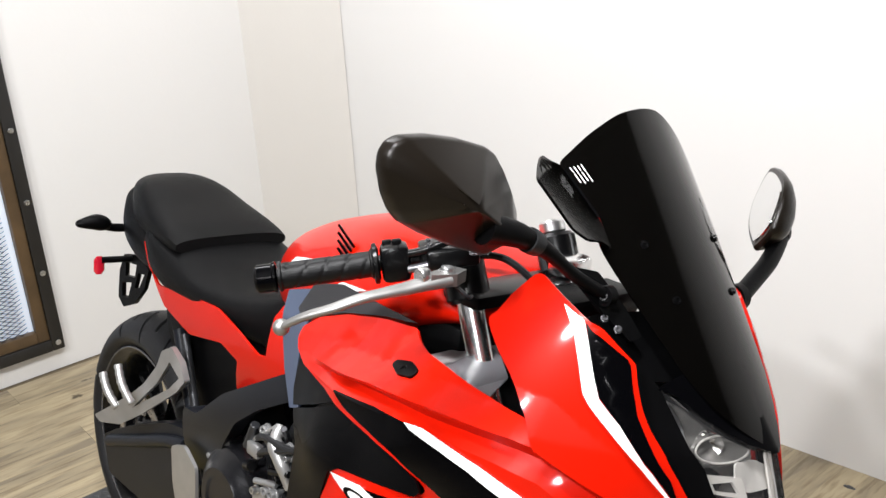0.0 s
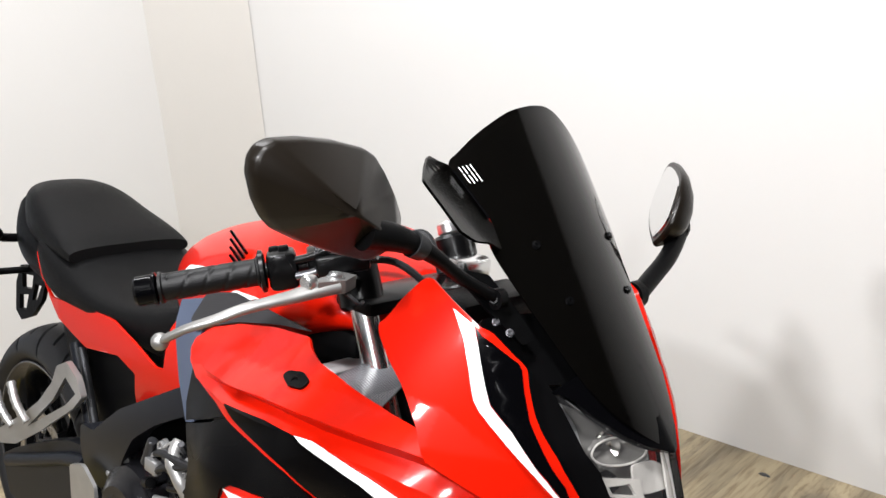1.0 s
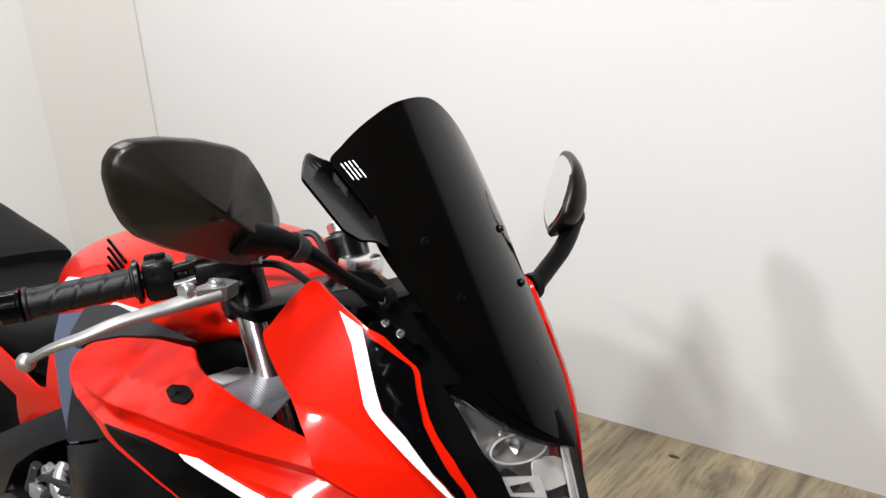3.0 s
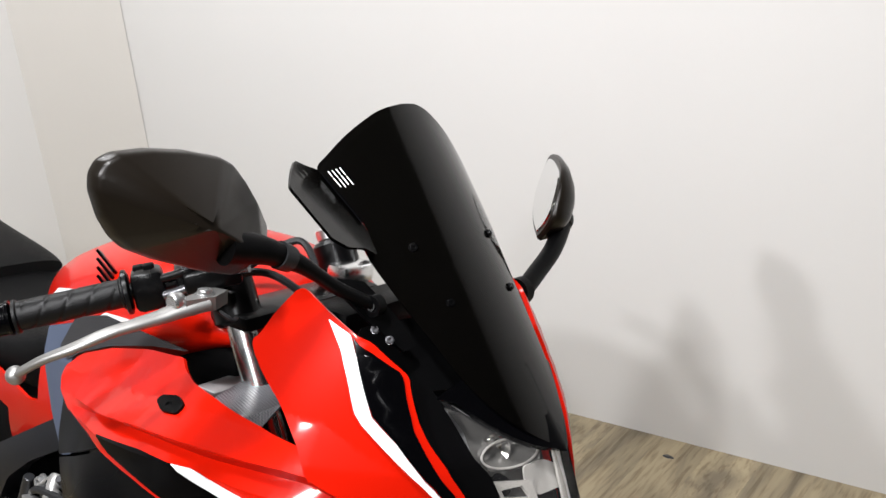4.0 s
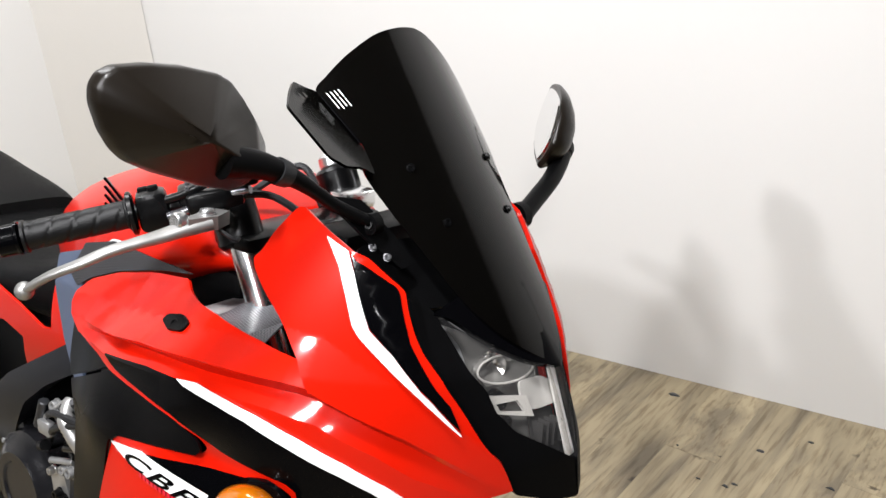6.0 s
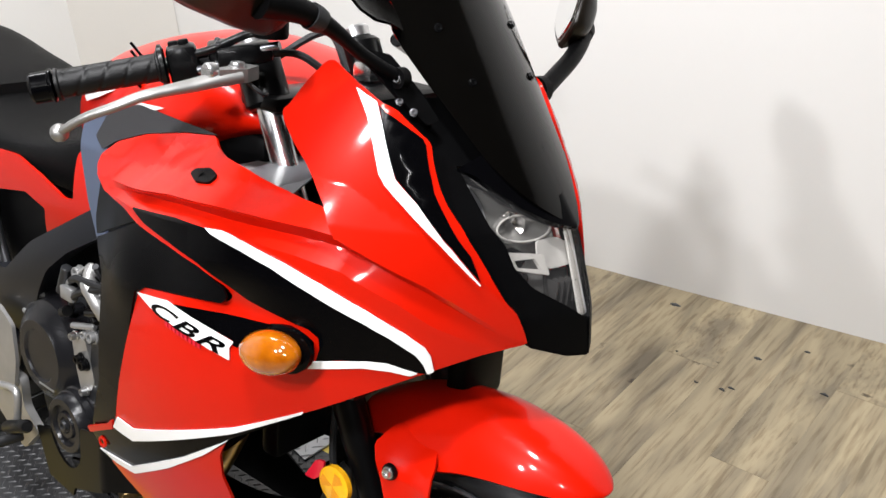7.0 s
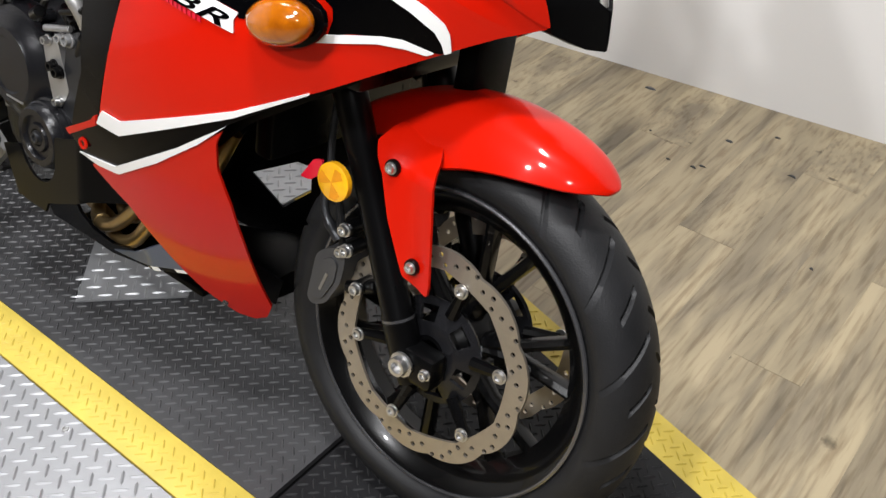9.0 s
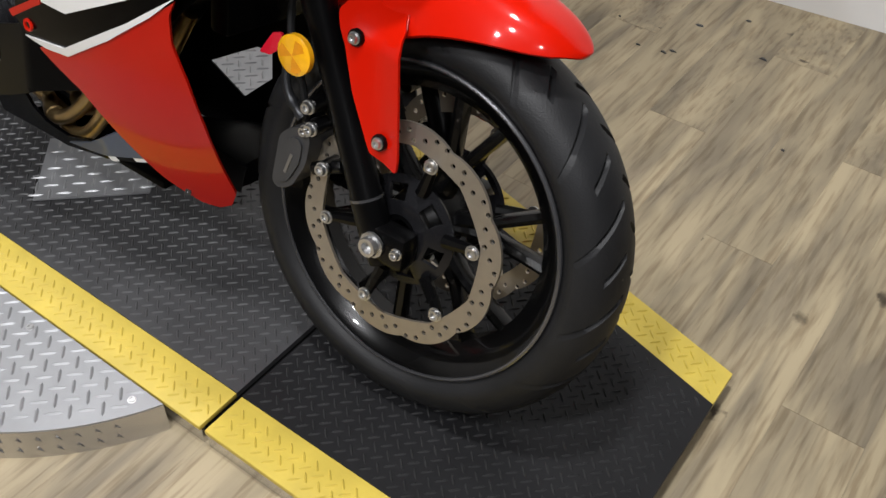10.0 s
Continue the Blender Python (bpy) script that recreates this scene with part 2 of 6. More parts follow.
def spline(pts, n=8, closed=False):
    """Points on a smooth curve through the given ones."""
    pts = [Vector(p) for p in pts]
    out, m = [], len(pts)
    for i in range(m if closed else m - 1):
        if closed:
            a, b, c, d = pts[i - 1], pts[i], pts[(i + 1) % m], pts[(i + 2) % m]
        else:
            a, b, c, d = pts[max(i - 1, 0)], pts[i], pts[i + 1], pts[min(i + 2, m - 1)]
        for k in range(n):
            t = k / n
            out.append(0.5 * (2 * b + (c - a) * t + (2 * a - 5 * b + 4 * c - d) * t * t + (3 * b - a - 3 * c + d) * t ** 3))
    if not closed:
        out.append(pts[-1])
    return out


def sweep(pts, radii, sides=14, bm=None, caps=True, squash=1.0, upv=(0, 0, 1)):
    """A tube along pts; radii is a number or one for each point."""
    bm = bm or bmesh.new()
    pts = [Vector(p) for p in pts]
    if not isinstance(radii, (list, tuple)):
        radii = [radii] * len(pts)
    rings = []
    for i, p in enumerate(pts):
        d = (pts[min(i + 1, len(pts) - 1)] - pts[max(i - 1, 0)]).normalized()
        u = Vector(upv)
        if abs(d.dot(u)) > 0.95:
            u = Vector((1, 0, 0))
        a = d.cross(u).normalized()
        b = a.cross(d).normalized()
        rings.append([bm.verts.new(p + radii[i] * (math.cos(2 * math.pi * k / sides) * a + squash * math.sin(2 * math.pi * k / sides) * b)) for k in range(sides)])
    for r, q in zip(rings, rings[1:]):
        for k in range(sides):
            bm.faces.new((r[k], r[(k + 1) % sides], q[(k + 1) % sides], q[k]))
    if caps:
        bm.faces.new(rings[0][::-1])
        bm.faces.new(rings[-1])
    return bm


def rod(a, b, r, sides=16, bm=None):
    """A cylinder with softened rims between two points."""
    a, b = Vector(a), Vector(b)
    d = (b - a).normalized()
    e = min(r * 0.18, (b - a).length * 0.3)
    return sweep([a, a + d * e, b - d * e, b], [r - e, r, r, r - e], sides, bm)


def lathe(profile, centre, axis="y", n=96, bm=None, closed=True):
    """Turns a profile of (radius, along) round an axis through centre."""
    bm = bm or bmesh.new()
    cx, cy, cz = centre
    rings = []
    for k in range(n):
        a = 2 * math.pi * k / n
        rings.append([bm.verts.new((cx + r * math.cos(a), cy + h, cz + r * math.sin(a)) if axis == "y" else (cx + r * math.cos(a), cy + r * math.sin(a), cz + h)) for r, h in profile])
    m = len(profile)
    for k in range(n):
        p, q = rings[k], rings[(k + 1) % n]
        for i in range(m if closed else m - 1):
            j = (i + 1) % m
            bm.faces.new((p[i], p[j], q[j], q[i]))
    return bm


def inside(poly, x, y):
    c, j = False, len(poly) - 1
    for i in range(len(poly)):
        (xi, yi), (xj, yj) = poly[i], poly[j]
        if (yi > y) != (yj > y) and x < (xj - xi) * (y - yi) / (yj - yi) + xi:
            c = not c
        j = i
    return c


def dense(poly, step):
    out = []
    for i, (x, y) in enumerate(poly):
        u, w = poly[(i + 1) % len(poly)]
        n = max(1, int(math.hypot(u - x, w - y) / step))
        out += [(x + (u - x) * k / n, y + (w - y) * k / n) for k in range(n)]
    return out


def rounded(poly, r=0.006, n=3):
    """The polygon with its corners rounded off."""
    out = []
    for i in range(len(poly)):
        p, a, b = Vector(poly[i]), Vector(poly[i - 1]), Vector(poly[(i + 1) % len(poly)])
        la, lb = (a - p).length, (b - p).length
        s, e = p + (a - p) * min(0.45, r / max(la, 1e-6)), p + (b - p) * min(0.45, r / max(lb, 1e-6))
        for k in range(n + 1):
            t = k / n
            q = s * (1 - t) ** 2 + p * 2 * t * (1 - t) + e * t * t
            out.append((q.x, q.y))
    return out


from mathutils.geometry import delaunay_2d_cdt


def skin(poly, place, thick=0.004, step=0.02, holes=(), lift=0.0, bm=None, grid=True, lines=()):
    """A shell: the polygon in two numbers, laid on the surface place(a, b), lifted off it and thickened inwards."""
    bm = bm or bmesh.new()
    poly = dense(poly, step)
    pts, edges = list(poly), [(i, (i + 1) % len(poly)) for i in range(len(poly))]
    for h in holes:
        o = len(pts)
        pts += list(h)
        edges += [(o + i, o + (i + 1) % len(h)) for i in range(len(h))]
    marks = []
    for line in lines:
        last = None
        for (x0, y0), (x1, y1) in zip(line, line[1:]):
            n = max(1, int(abs(x1 - x0) / (step * 0.7)))
            for k in range(n):
                p = (x0 + (x1 - x0) * k / n, y0 + (y1 - y0) * k / n)
                if inside(poly, *p) and not any(inside(h, *p) for h in holes):
                    pts.append(p)
                    marks.append(p)
                    if last is not None:
                        edges.append((last, len(pts) - 1))
                    last = len(pts) - 1
                else:
                    last = None
    if grid:
        xs, ys = [p[0] for p in poly], [p[1] for p in poly]
        x = min(xs) + step * 0.6
        while x < max(xs):
            y = min(ys) + step * 0.6
            while y < max(ys):
                if inside(poly, x, y) and not any(inside(h, x, y) for h in holes) and not any(abs(x - u) < step and abs(y - w) < step * 0.4 for u, w in marks):
                    pts.append((x, y))
                y += step
            x += step
    v2, _, faces, *_ = delaunay_2d_cdt([Vector(p) for p in pts], edges, [], 0, 1e-7)
    keep = []
    for f in faces:
        cx, cy = sum(v2[i].x for i in f) / len(f), sum(v2[i].y for i in f) / len(f)
        if inside(poly, cx, cy) and not any(inside(h, cx, cy) for h in holes):
            keep.append(f)
    e = 1e-3
    top, low = {}, {}
    for i in sorted({i for f in keep for i in f}):
        a, b = v2[i]
        p = Vector(place(a, b))
        n = (Vector(place(a + e, b)) - p).cross(Vector(place(a, b + e)) - p).normalized()
        top[i] = bm.verts.new(p + n * lift)
        low[i] = bm.verts.new(p + n * (lift - thick))
    count = {}
    shade = bm.loops.layers.float_vector.get("shade") or bm.loops.layers.float_vector.new("shade")
    for f in keep:
        face = bm.faces.new([top[i] for i in f])
        bm.faces.new([low[i] for i in reversed(f)])
        if grid:
            cx, cy = sum(v2[i].x for i in f) / len(f), sum(v2[i].y for i in f) / len(f)
            for loop, i in zip(face.loops, f):
                a, b = v2[i].x * 0.75 + cx * 0.25, v2[i].y * 0.75 + cy * 0.25
                p, h = Vector(place(a, b)), 4e-4
                loop[shade] = (Vector(place(a + h, b)) - p).cross(Vector(place(a, b + h)) - p).normalized()
        for i, j in zip(f, (*f[1:], f[0])):
            key = (min(i, j), max(i, j))
            count[key] = None if key in count else (i, j)
    for ij in count.values():
        if ij:
            i, j = ij
            bm.faces.new((top[j], top[i], low[i], low[j]))
    return bm


def loft(rings, caps=True, bm=None):
    bm = bm or bmesh.new()
    rings = [[bm.verts.new(p) for p in r] for r in rings]
    n = len(rings[0])
    for r, q in zip(rings, rings[1:]):
        for k in range(n):
            bm.faces.new((r[k], r[(k + 1) % n], q[(k + 1) % n], q[k]))
    if caps:
        bm.faces.new(rings[0][::-1])
        bm.faces.new(rings[-1])
    return bm


YC = -0.05  # middle plane of the motorcycle


def mirror_shade(bm):
    shade = bm.loops.layers.float_vector.get("shade")
    for f in bm.faces if shade else ():
        for loop in f.loops:
            loop[shade].y = -loop[shade].y


def flipped(bm, c=YC):
    """The mesh mirrored to the other side of the motorcycle."""
    for v in bm.verts:
        v.co.y = 2 * c - v.co.y
    mirror_shade(bm)
    bmesh.ops.reverse_faces(bm, faces=bm.faces)
    return bm


def hexbolt(at, axis, r=0.008, h=0.006):
    """A flanged bolt head with a socket, standing on at and looking along axis."""
    bm = bmesh.new()
    m = Vector(axis).to_track_quat("Z", "Y").to_matrix().to_4x4()
    m.translation = at
    prof = [(0.0, h * 0.4), (r * 0.42, h * 0.4), (r * 0.46, h), (r * 0.72, h), (r * 0.78, h * 0.75), (r * 0.78, h * 0.3), (r, h * 0.25), (r, 0)]
    rings = [[bm.verts.new(m @ Vector((q * math.cos(a * math.pi / 6), q * math.sin(a * math.pi / 6), z))) for a in range(12)] for q, z in prof[1:]]
    for a, b in zip(rings, rings[1:]):
        for k in range(12):
            bm.faces.new((a[k], a[(k + 1) % 12], b[(k + 1) % 12], b[k]))
    bm.faces.new(rings[0])
    bm.faces.new(rings[-1][::-1])
    return bm


# ---- room ----
def wall_y(x):
    return 1.607 + 0.115 * x


def slab(name, pts, z0, z1, material, kind="structure", label="", parent=None):
    """An upright prism over a plan."""
    bm = bmesh.new()
    lo = [bm.verts.new((x, y, z0)) for x, y in pts]
    hi = [bm.verts.new((x, y, z1)) for x, y in pts]
    bm.faces.new(lo[::-1])
    bm.faces.new(hi)
    for i in range(len(pts)):
        j = (i + 1) % len(pts)
        bm.faces.new((lo[i], lo[j], hi[j], hi[i]))
    return tagged(part(name, bm, material, parent, label, smooth=False), kind=kind)


H = 3.0
slab("wall_north", [(-2.4, wall_y(-2.4)), (4.2, wall_y(4.2)), (4.2, wall_y(4.2) + 0.15), (-2.4, wall_y(-2.4) + 0.15)], 0, H, CARD)
slab("wall_west", [(-2.2, -4.0), (-2.2, 1.5), (-2.35, 1.5), (-2.35, -4.0)], 0, H, CARD)
slab("wall_corner", [(-2.2, 1.14), (-1.84, wall_y(-1.84) - 0.004), (-2.196, wall_y(-1.84) - 0.01)], 0, H, TAN)
# unseen closing walls and ceiling, added dark to cut bounce and reflections
slab("unseen_wall_south", [(-2.35, -4.0), (4.2, -4.0), (4.2, -4.15), (-2.35, -4.15)], 0, H, DIM)
slab("unseen_wall_east", [(4.2, -4.15), (4.35, -4.15), (4.35, 2.3), (4.2, 2.3)], 0, H, DIM)
slab("unseen_ceiling", [(-2.4, -4.15), (4.35, -4.15), (4.35, 2.3), (-2.4, 2.3)], H, H + 0.1, CEIL)
floor = slab("floor", [(-2.4, -4.15), (4.35, -4.15), (4.35, wall_y(4.35) + 0.15), (-2.4, wall_y(-2.4) + 0.15)], -0.1, -0.004, GROUT)

# framed steel-mesh window on the west wall
panel = tagged(new("mesh_window"), "black steel and brown wood frame with dark expanded mesh over a bright pane", "window", kind="structure")
X0, Y1, Z0, Z1 = -2.2, 0.175, 0.10, 2.1
for n, w, (a0, a1, c0, c1), m, proud in (
        ("frame_stile", 0, (Y1 - 0.046, Y1, Z0, Z1), STEELB, 0.045), ("frame_stile", 0, (-0.53, -0.484, Z0, Z1), STEELB, 0.045),
        ("frame_rail", 0, (-0.484, Y1 - 0.046, Z0, Z0 + 0.046), STEELB, 0.045), ("frame_rail", 0, (-0.484, Y1 - 0.046, Z1 - 0.046, Z1), STEELB, 0.045),
        ("wood_strip", 0, (Y1 - 0.090, Y1 - 0.047, Z0 + 0.047, Z1 - 0.047), WOODD, 0.036), ("wood_strip", 0, (-0.483, -0.440, Z0 + 0.047, Z1 - 0.047), WOODD, 0.036),
        ("wood_strip", 0, (-0.439, Y1 - 0.091, Z0 + 0.047, Z0 + 0.090), WOODD, 0.036), ("wood_strip", 0, (-0.439, Y1 - 0.091, Z1 - 0.090, Z1 - 0.047), WOODD, 0.036)):
    part(n, box(X0, X0 + proud, a0, a1, c0, c1, 0.003), m, panel, "brown stained wood strip" if m is WOODD else "black steel strip")
part("pane", box(X0 + 0.001, X0 + 0.004, -0.439, Y1 - 0.091, Z0 + 0.090, Z1 - 0.090), PANE, panel, "bright pale pane")
for z in (0.13, 0.42, 0.70, 0.97, 1.25, 1.53, 1.81):
    part("screw", hexbolt((X0 + 0.045, Y1 - 0.022, z), (1, 0, 0), 0.011, 0.006), BOLT, panel)
bm = bmesh.new()
ya, yb, za, zb = -0.445, Y1 - 0.085, Z0 + 0.085, Z1 - 0.085
sx, sz = 0.036, 0.0085
for i in range(int((zb - za) / sz)):
    for j in range(int((yb - ya) / sx)):
        y, z = ya + j * sx + (i % 2) * sx / 2, za + i * sz
        for dy in (-1, 1):
            sweep([(X0 + 0.02, y, z), (X0 + 0.024, y + dy * sx / 2, z + sz)], 0.0017, 3, bm, caps=False)
tagged(part("expanded_mesh", bm, MESH, panel, fix=False), kind="stuff")

# ---- lift table ----
P = 0.05
lift = tagged(new("lift_table"), "black diamond-plate motorcycle lift table with yellow edges", "lift table")
XE, YN = 1.228, -0.378
XS = 0.566


YW = 0.46


def far(x):
    """The far edge of the deck, which draws in towards the front end."""
    return YW - 0.278 * max(0.0, x - XS)


for x0, x1 in ((-1.22, XS - 0.006), (XS + 0.006, XE)):
    part("edge_stripe", box(x0, x1, YN, YN + 0.088, P - 0.012, P, 0.002), YELLOW, lift)
    slab("deck_plate", [(x0, YN + 0.0885), (x1, YN + 0.0885), (x1, far(x1) - 0.0845), (x0, far(x0) - 0.0845)], P - 0.012, P, PLATEB if x0 < XS else PLATEF, kind="object", parent=lift)
    slab("edge_stripe", [(x0, far(x0) - 0.084), (x1, far(x1) - 0.084), (x1, far(x1)), (x0, far(x0))], P - 0.012, P, YELLOW, kind="object", parent=lift)
    part("skirt", box(x0, x1, YN + 0.004, YN + 0.012, 0.0, P - 0.013), BRIGHT, lift)
slab("frame", [(-1.21, YN + 0.02), (XE - 0.012, YN + 0.02), (XE - 0.012, far(XE) - 0.02), (XS, YW - 0.02), (-1.21, YW - 0.02)], 0.0, P - 0.014, FORK, kind="object", parent=lift)


def lozenges(x0, x1, y0, y1, z, test=lambda x, y: True, pitch=0.033, size=0.0125):
    """Raised bars in two crossing directions, each set on its own square net."""
    bm = bmesh.new()
    for turn, shift in ((45, 0.0), (-45, 0.5)):
        c, s = math.cos(radians(turn)), math.sin(radians(turn))
        for i in range(int((x1 - x0) / pitch) + 1):
            for j in range(int((y1 - y0) / pitch) + 1):
                x, y = x0 + (i + shift) * pitch, y0 + (j + shift) * pitch
                if x > x1 or y > y1 or not test(x, y):
                    continue
                def at(u, w, h):
                    return bm.verts.new((x + size * (u * c - w * s), y + size * (u * s + w * c), z + h))
                ring = [at(u, w, 0.0) for u, w in ((-1, 0), (-0.6, -0.19), (0.6, -0.19), (1, 0), (0.6, 0.19), (-0.6, 0.19))]
                t1, t2 = at(-0.6, 0, 0.0026), at(0.6, 0, 0.0026)
                for f in ((ring[0], ring[1], t1), (ring[1], ring[2], t2, t1), (ring[2], ring[3], t2), (ring[3], ring[4], t2), (ring[4], ring[5], t1, t2), (ring[5], ring[0], t1)):
                    bm.faces.new(f)
    return bm


def tread(name, material, x0, x1, y0, y1, test=lambda x, y: True, parent=lift, z=P, pitch=0.0275, size=0.0118):
    return tagged(part(name, lozenges(x0, x1, y0, y1, z, test, pitch, size), material, parent, smooth=True, fix=False), kind="stuff")


tread("tread", TREADB, -1.2, XS - 0.015, YN + 0.105, YW - 0.08, lambda x, y: y < far(x) - 0.10)
tread("tread", TREADF, XS + 0.018, XE - 0.02, YN + 0.105, YW - 0.08, lambda x, y: y < far(x) - 0.10)
tread("stripe_tread", YELLOW, -1.2, XE - 0.02, YN + 0.020, YN + 0.074, lambda x, y: abs(x - XS) > 0.018)
tread("stripe_tread", YELLOW, -1.2, XE - 0.02, -0.1, YW, lambda x, y: abs(x - XS) > 0.015 and far(x) - 0.070 < y < far(x) - 0.014)


def tri_plate(pts, z):
    p = tagged(slab("cover_plate", pts, z, z + 0.004, PLATES, kind="object", label="bright aluminium diamond-plate cover on the lift deck"), category="cover plate")
    xs, ys = [q[0] for q in pts], [q[1] for q in pts]
    tread("tread", PLATES, min(xs) + 0.012, max(xs), min(ys) + 0.012, max(ys), lambda x, y: inside([(a, b) for a, b in pts], x, y), p, z + 0.004, 0.040, 0.0170)
    return p


tri_plate([(-0.258, -0.042), (-0.118, -0.193), (0.05, -0.03), (-0.08, 0.14)], P + 0.003)
tri_plate([(-0.24, 0.36), (-0.04, 0.32), (-0.03, 0.43), (-0.16, 0.56), (-0.3, 0.5)], P + 0.003)

# bright round side platform beside the lift
side = tagged(new("side_platform"), "bright aluminium diamond-plate platform with a curved rim beside the lift", "platform")
CX, CY, RR = -0.031, -0.126, 0.57
a0 = -math.degrees(math.asin((YN - 0.004 - CY) / -RR))
arc = [(CX + RR * math.cos(radians(a)), CY + RR * math.sin(radians(a))) for a in [a0 - (180 + 2 * a0) * k / 40 for k in range(41)]]
slab("top_plate", arc, P - 0.008, P, PLATES, kind="object", parent=side)
tread("tread", PLATES, CX - RR, CX + RR, CY - RR, YN - 0.012, lambda x, y: math.hypot(x - CX, y - CY) < RR - 0.02, side, P, 0.038, 0.0165)
bm = bmesh.new()
for (x, y), (u, w) in zip(arc, arc[1:]):
    o = 0.03
    f = lambda p, q, k: (CX + (p - CX) * (1 + k), CY + (q - CY) * (1 + k))
    (a1, a2), (b1, b2) = f(x, y, o), f(u, w, o)
    q = [bm.verts.new(p) for p in ((x, y, P - 0.004), (u, w, P - 0.004), (b1, b2, 0.0), (a1, a2, 0.0))]
    bm.faces.new(q)
bmesh.ops.remove_doubles(bm, verts=bm.verts, dist=1e-5)
part("rim", bm, BRIGHT, side)
for k in range(2, 39):
    (x, y), (u, w) = arc[k], arc[k + 1]
    for h, o in ((0.032, 0.012), (0.014, 0.024)):
        cx, cy = CX + ((x + u) / 2 - CX) * (1 + o), CY + ((y + w) / 2 - CY) * (1 + o)
        tx_, ty_ = (u - x) * 0.16, (w - y) * 0.16
        part("rim_bar", sweep([(cx - tx_, cy - ty_, h - 0.005), (cx, cy, h), (cx + tx_, cy + ty_, h + 0.005)], [0.0006, 0.002, 0.0006], 6), BRIGHT, side)
for x, y in ((0.43, -0.408), (0.16, -0.41), (-0.1, -0.41)):
    part("screw", hexbolt((x, y, P), (0, 0, 1), 0.008, 0.003), BOLT, side)

# dark crumbs of dirt on the floor near the wall
rng = random.Random(11)
bm = bmesh.new()
for x, y, r in [(0.32, 1.55, 0.02), (0.62, 1.24, 0.011), (0.64, 1.26, 0.009), (0.44, 1.33, 0.006), (0.64, 1.43, 0.012), (0.74, 1.54, 0.008), (0.85, 1.38, 0.012), (0.55, 1.23, 0.006), (1.04, 1.03, 0.007)]:
    low, top = [], []
    for k in range(7):
        a, q = 2 * math.pi * k / 7, r * rng.uniform(0.35, 1.0)
        px, py = x + 1.5 * q * math.cos(a), y + 0.6 * q * math.sin(a)
        low.append(bm.verts.new((px, py, 0.0)))
        top.append(bm.verts.new((x + 0.6 * (px - x), y + 0.6 * (py - y), 0.004)))
    bm.faces.new(top)
    for k in range(7):
        bm.faces.new((low[k], low[(k + 1) % 7], top[(k + 1) % 7], top[k]))
tagged(part("floor_dirt", bm, PLATEB, None, "dark crumbs of dirt lying on the plank floor"), category="dirt", kind="stuff")


# ---- motorcycle (x ahead, y to its left, z up in its own leaning frame) ----
bike = tagged(new("motorcycle"), "red sport motorcycle with smoked windscreen leaning on its stand", "motorcycle")
bike.matrix_world = pose(0, -0.02, P, -11.6)


def width(x, z):
    """Where the right flank of the fairing lies."""
    return -0.0889 + 0.0595 * x - 0.6926 * z + 0.0323 * x * x - 0.2825 * x * z + 0.5662 * z * z + 0.9467 * x ** 3 - 0.4066 * x * x * z


LEDGE = [(0.135, 0.937), (0.223, 0.95), (0.343, 0.974), (0.412, 0.982), (0.47, 0.988), (0.519, 0.99), (0.563, 0.991), (0.602, 0.991), (0.632, 0.988), (0.665, 0.971), (0.703, 0.95), (0.732, 0.934), (0.759, 0.913), (0.79, 0.884), (0.81, 0.866)]
CREASE = [(0.135, 0.925), (0.267, 0.945), (0.35, 0.957), (0.418, 0.963), (0.475, 0.966), (0.523, 0.969), (0.566, 0.97), (0.604, 0.969), (0.639, 0.965), (0.666, 0.958), (0.703, 0.938), (0.732, 0.921), (0.759, 0.9), (0.785, 0.878), (0.81, 0.856)]
LOWER = [(0.135, 0.917), (0.245, 0.929), (0.356, 0.939), (0.422, 0.948), (0.516, 0.954), (0.584, 0.95), (0.641, 0.94), (0.704, 0.904), (0.738, 0.875), (0.774, 0.854), (0.81, 0.836)]


def along(line, x):
    for (a, p), (b, q) in zip(line, line[1:]):
        if x <= b:
            return p + (q - p) * (x - a) / (b - a)
    return line[-1][1]


def relief(x, z, shoulder=1.0):
    """The shoulder, the sharp ledge under it and the hollow that runs forwards and down along the flank."""
    fade = max(0.0, min(1.0, (x - 0.13) / 0.14)) * max(0.0, min(1.0, (0.80 - x) / 0.14))
    top, mid_, low = along(LEDGE, x), along(CREASE, x), along(LOWER, x)
    lip, hollow, edge = 0.012 * fade, -0.012 * fade, 0.006 * fade + 0.010 * max(0.0, min(1.0, (0.40 - x) / 0.14)) * fade
    if z >= top:
        d, k = z - top, shoulder * max(0.0, min(1.0, (0.66 - x) / 0.12)) * max(0.0, min(1.0, (x + 0.02) / 0.25))
        return lip * (1 - min(1.0, d / 0.06)) - k * (1.05 * min(d, 0.028) + 0.45 * max(0.0, d - 0.028))
    if z >= mid_:
        return hollow + (lip - hollow) * (z - mid_) / (top - mid_)
    if z >= low:
        return edge + (hollow - edge) * (z - low) / (mid_ - low)
    dent = 0.017 * math.exp(-((x - 0.48) / 0.07) ** 2 - ((z - 0.85) / 0.035) ** 2)
    return edge * math.exp((z - low) / 0.04) - dent


def flank(x, z):
    return (x, width(x, z) - relief(x, z), z)


TURN = [(0.94, 0.785), (0.993, 0.75), (1.06, 0.70), (1.09, 0.682), (1.17, 0.632)]


def cowl(x, z):
    """The upper cowl leans inwards and turns in towards the headlight."""
    roll = min(0.05, max(0.0, x - along(TURN, z))) * min(1.0, max(0.0, (z - 0.90) / 0.08))
    return (x, width(x, z) - relief(x, z, 0.0) + 0.17 * max(0.0, z - 1.0) + roll, z)


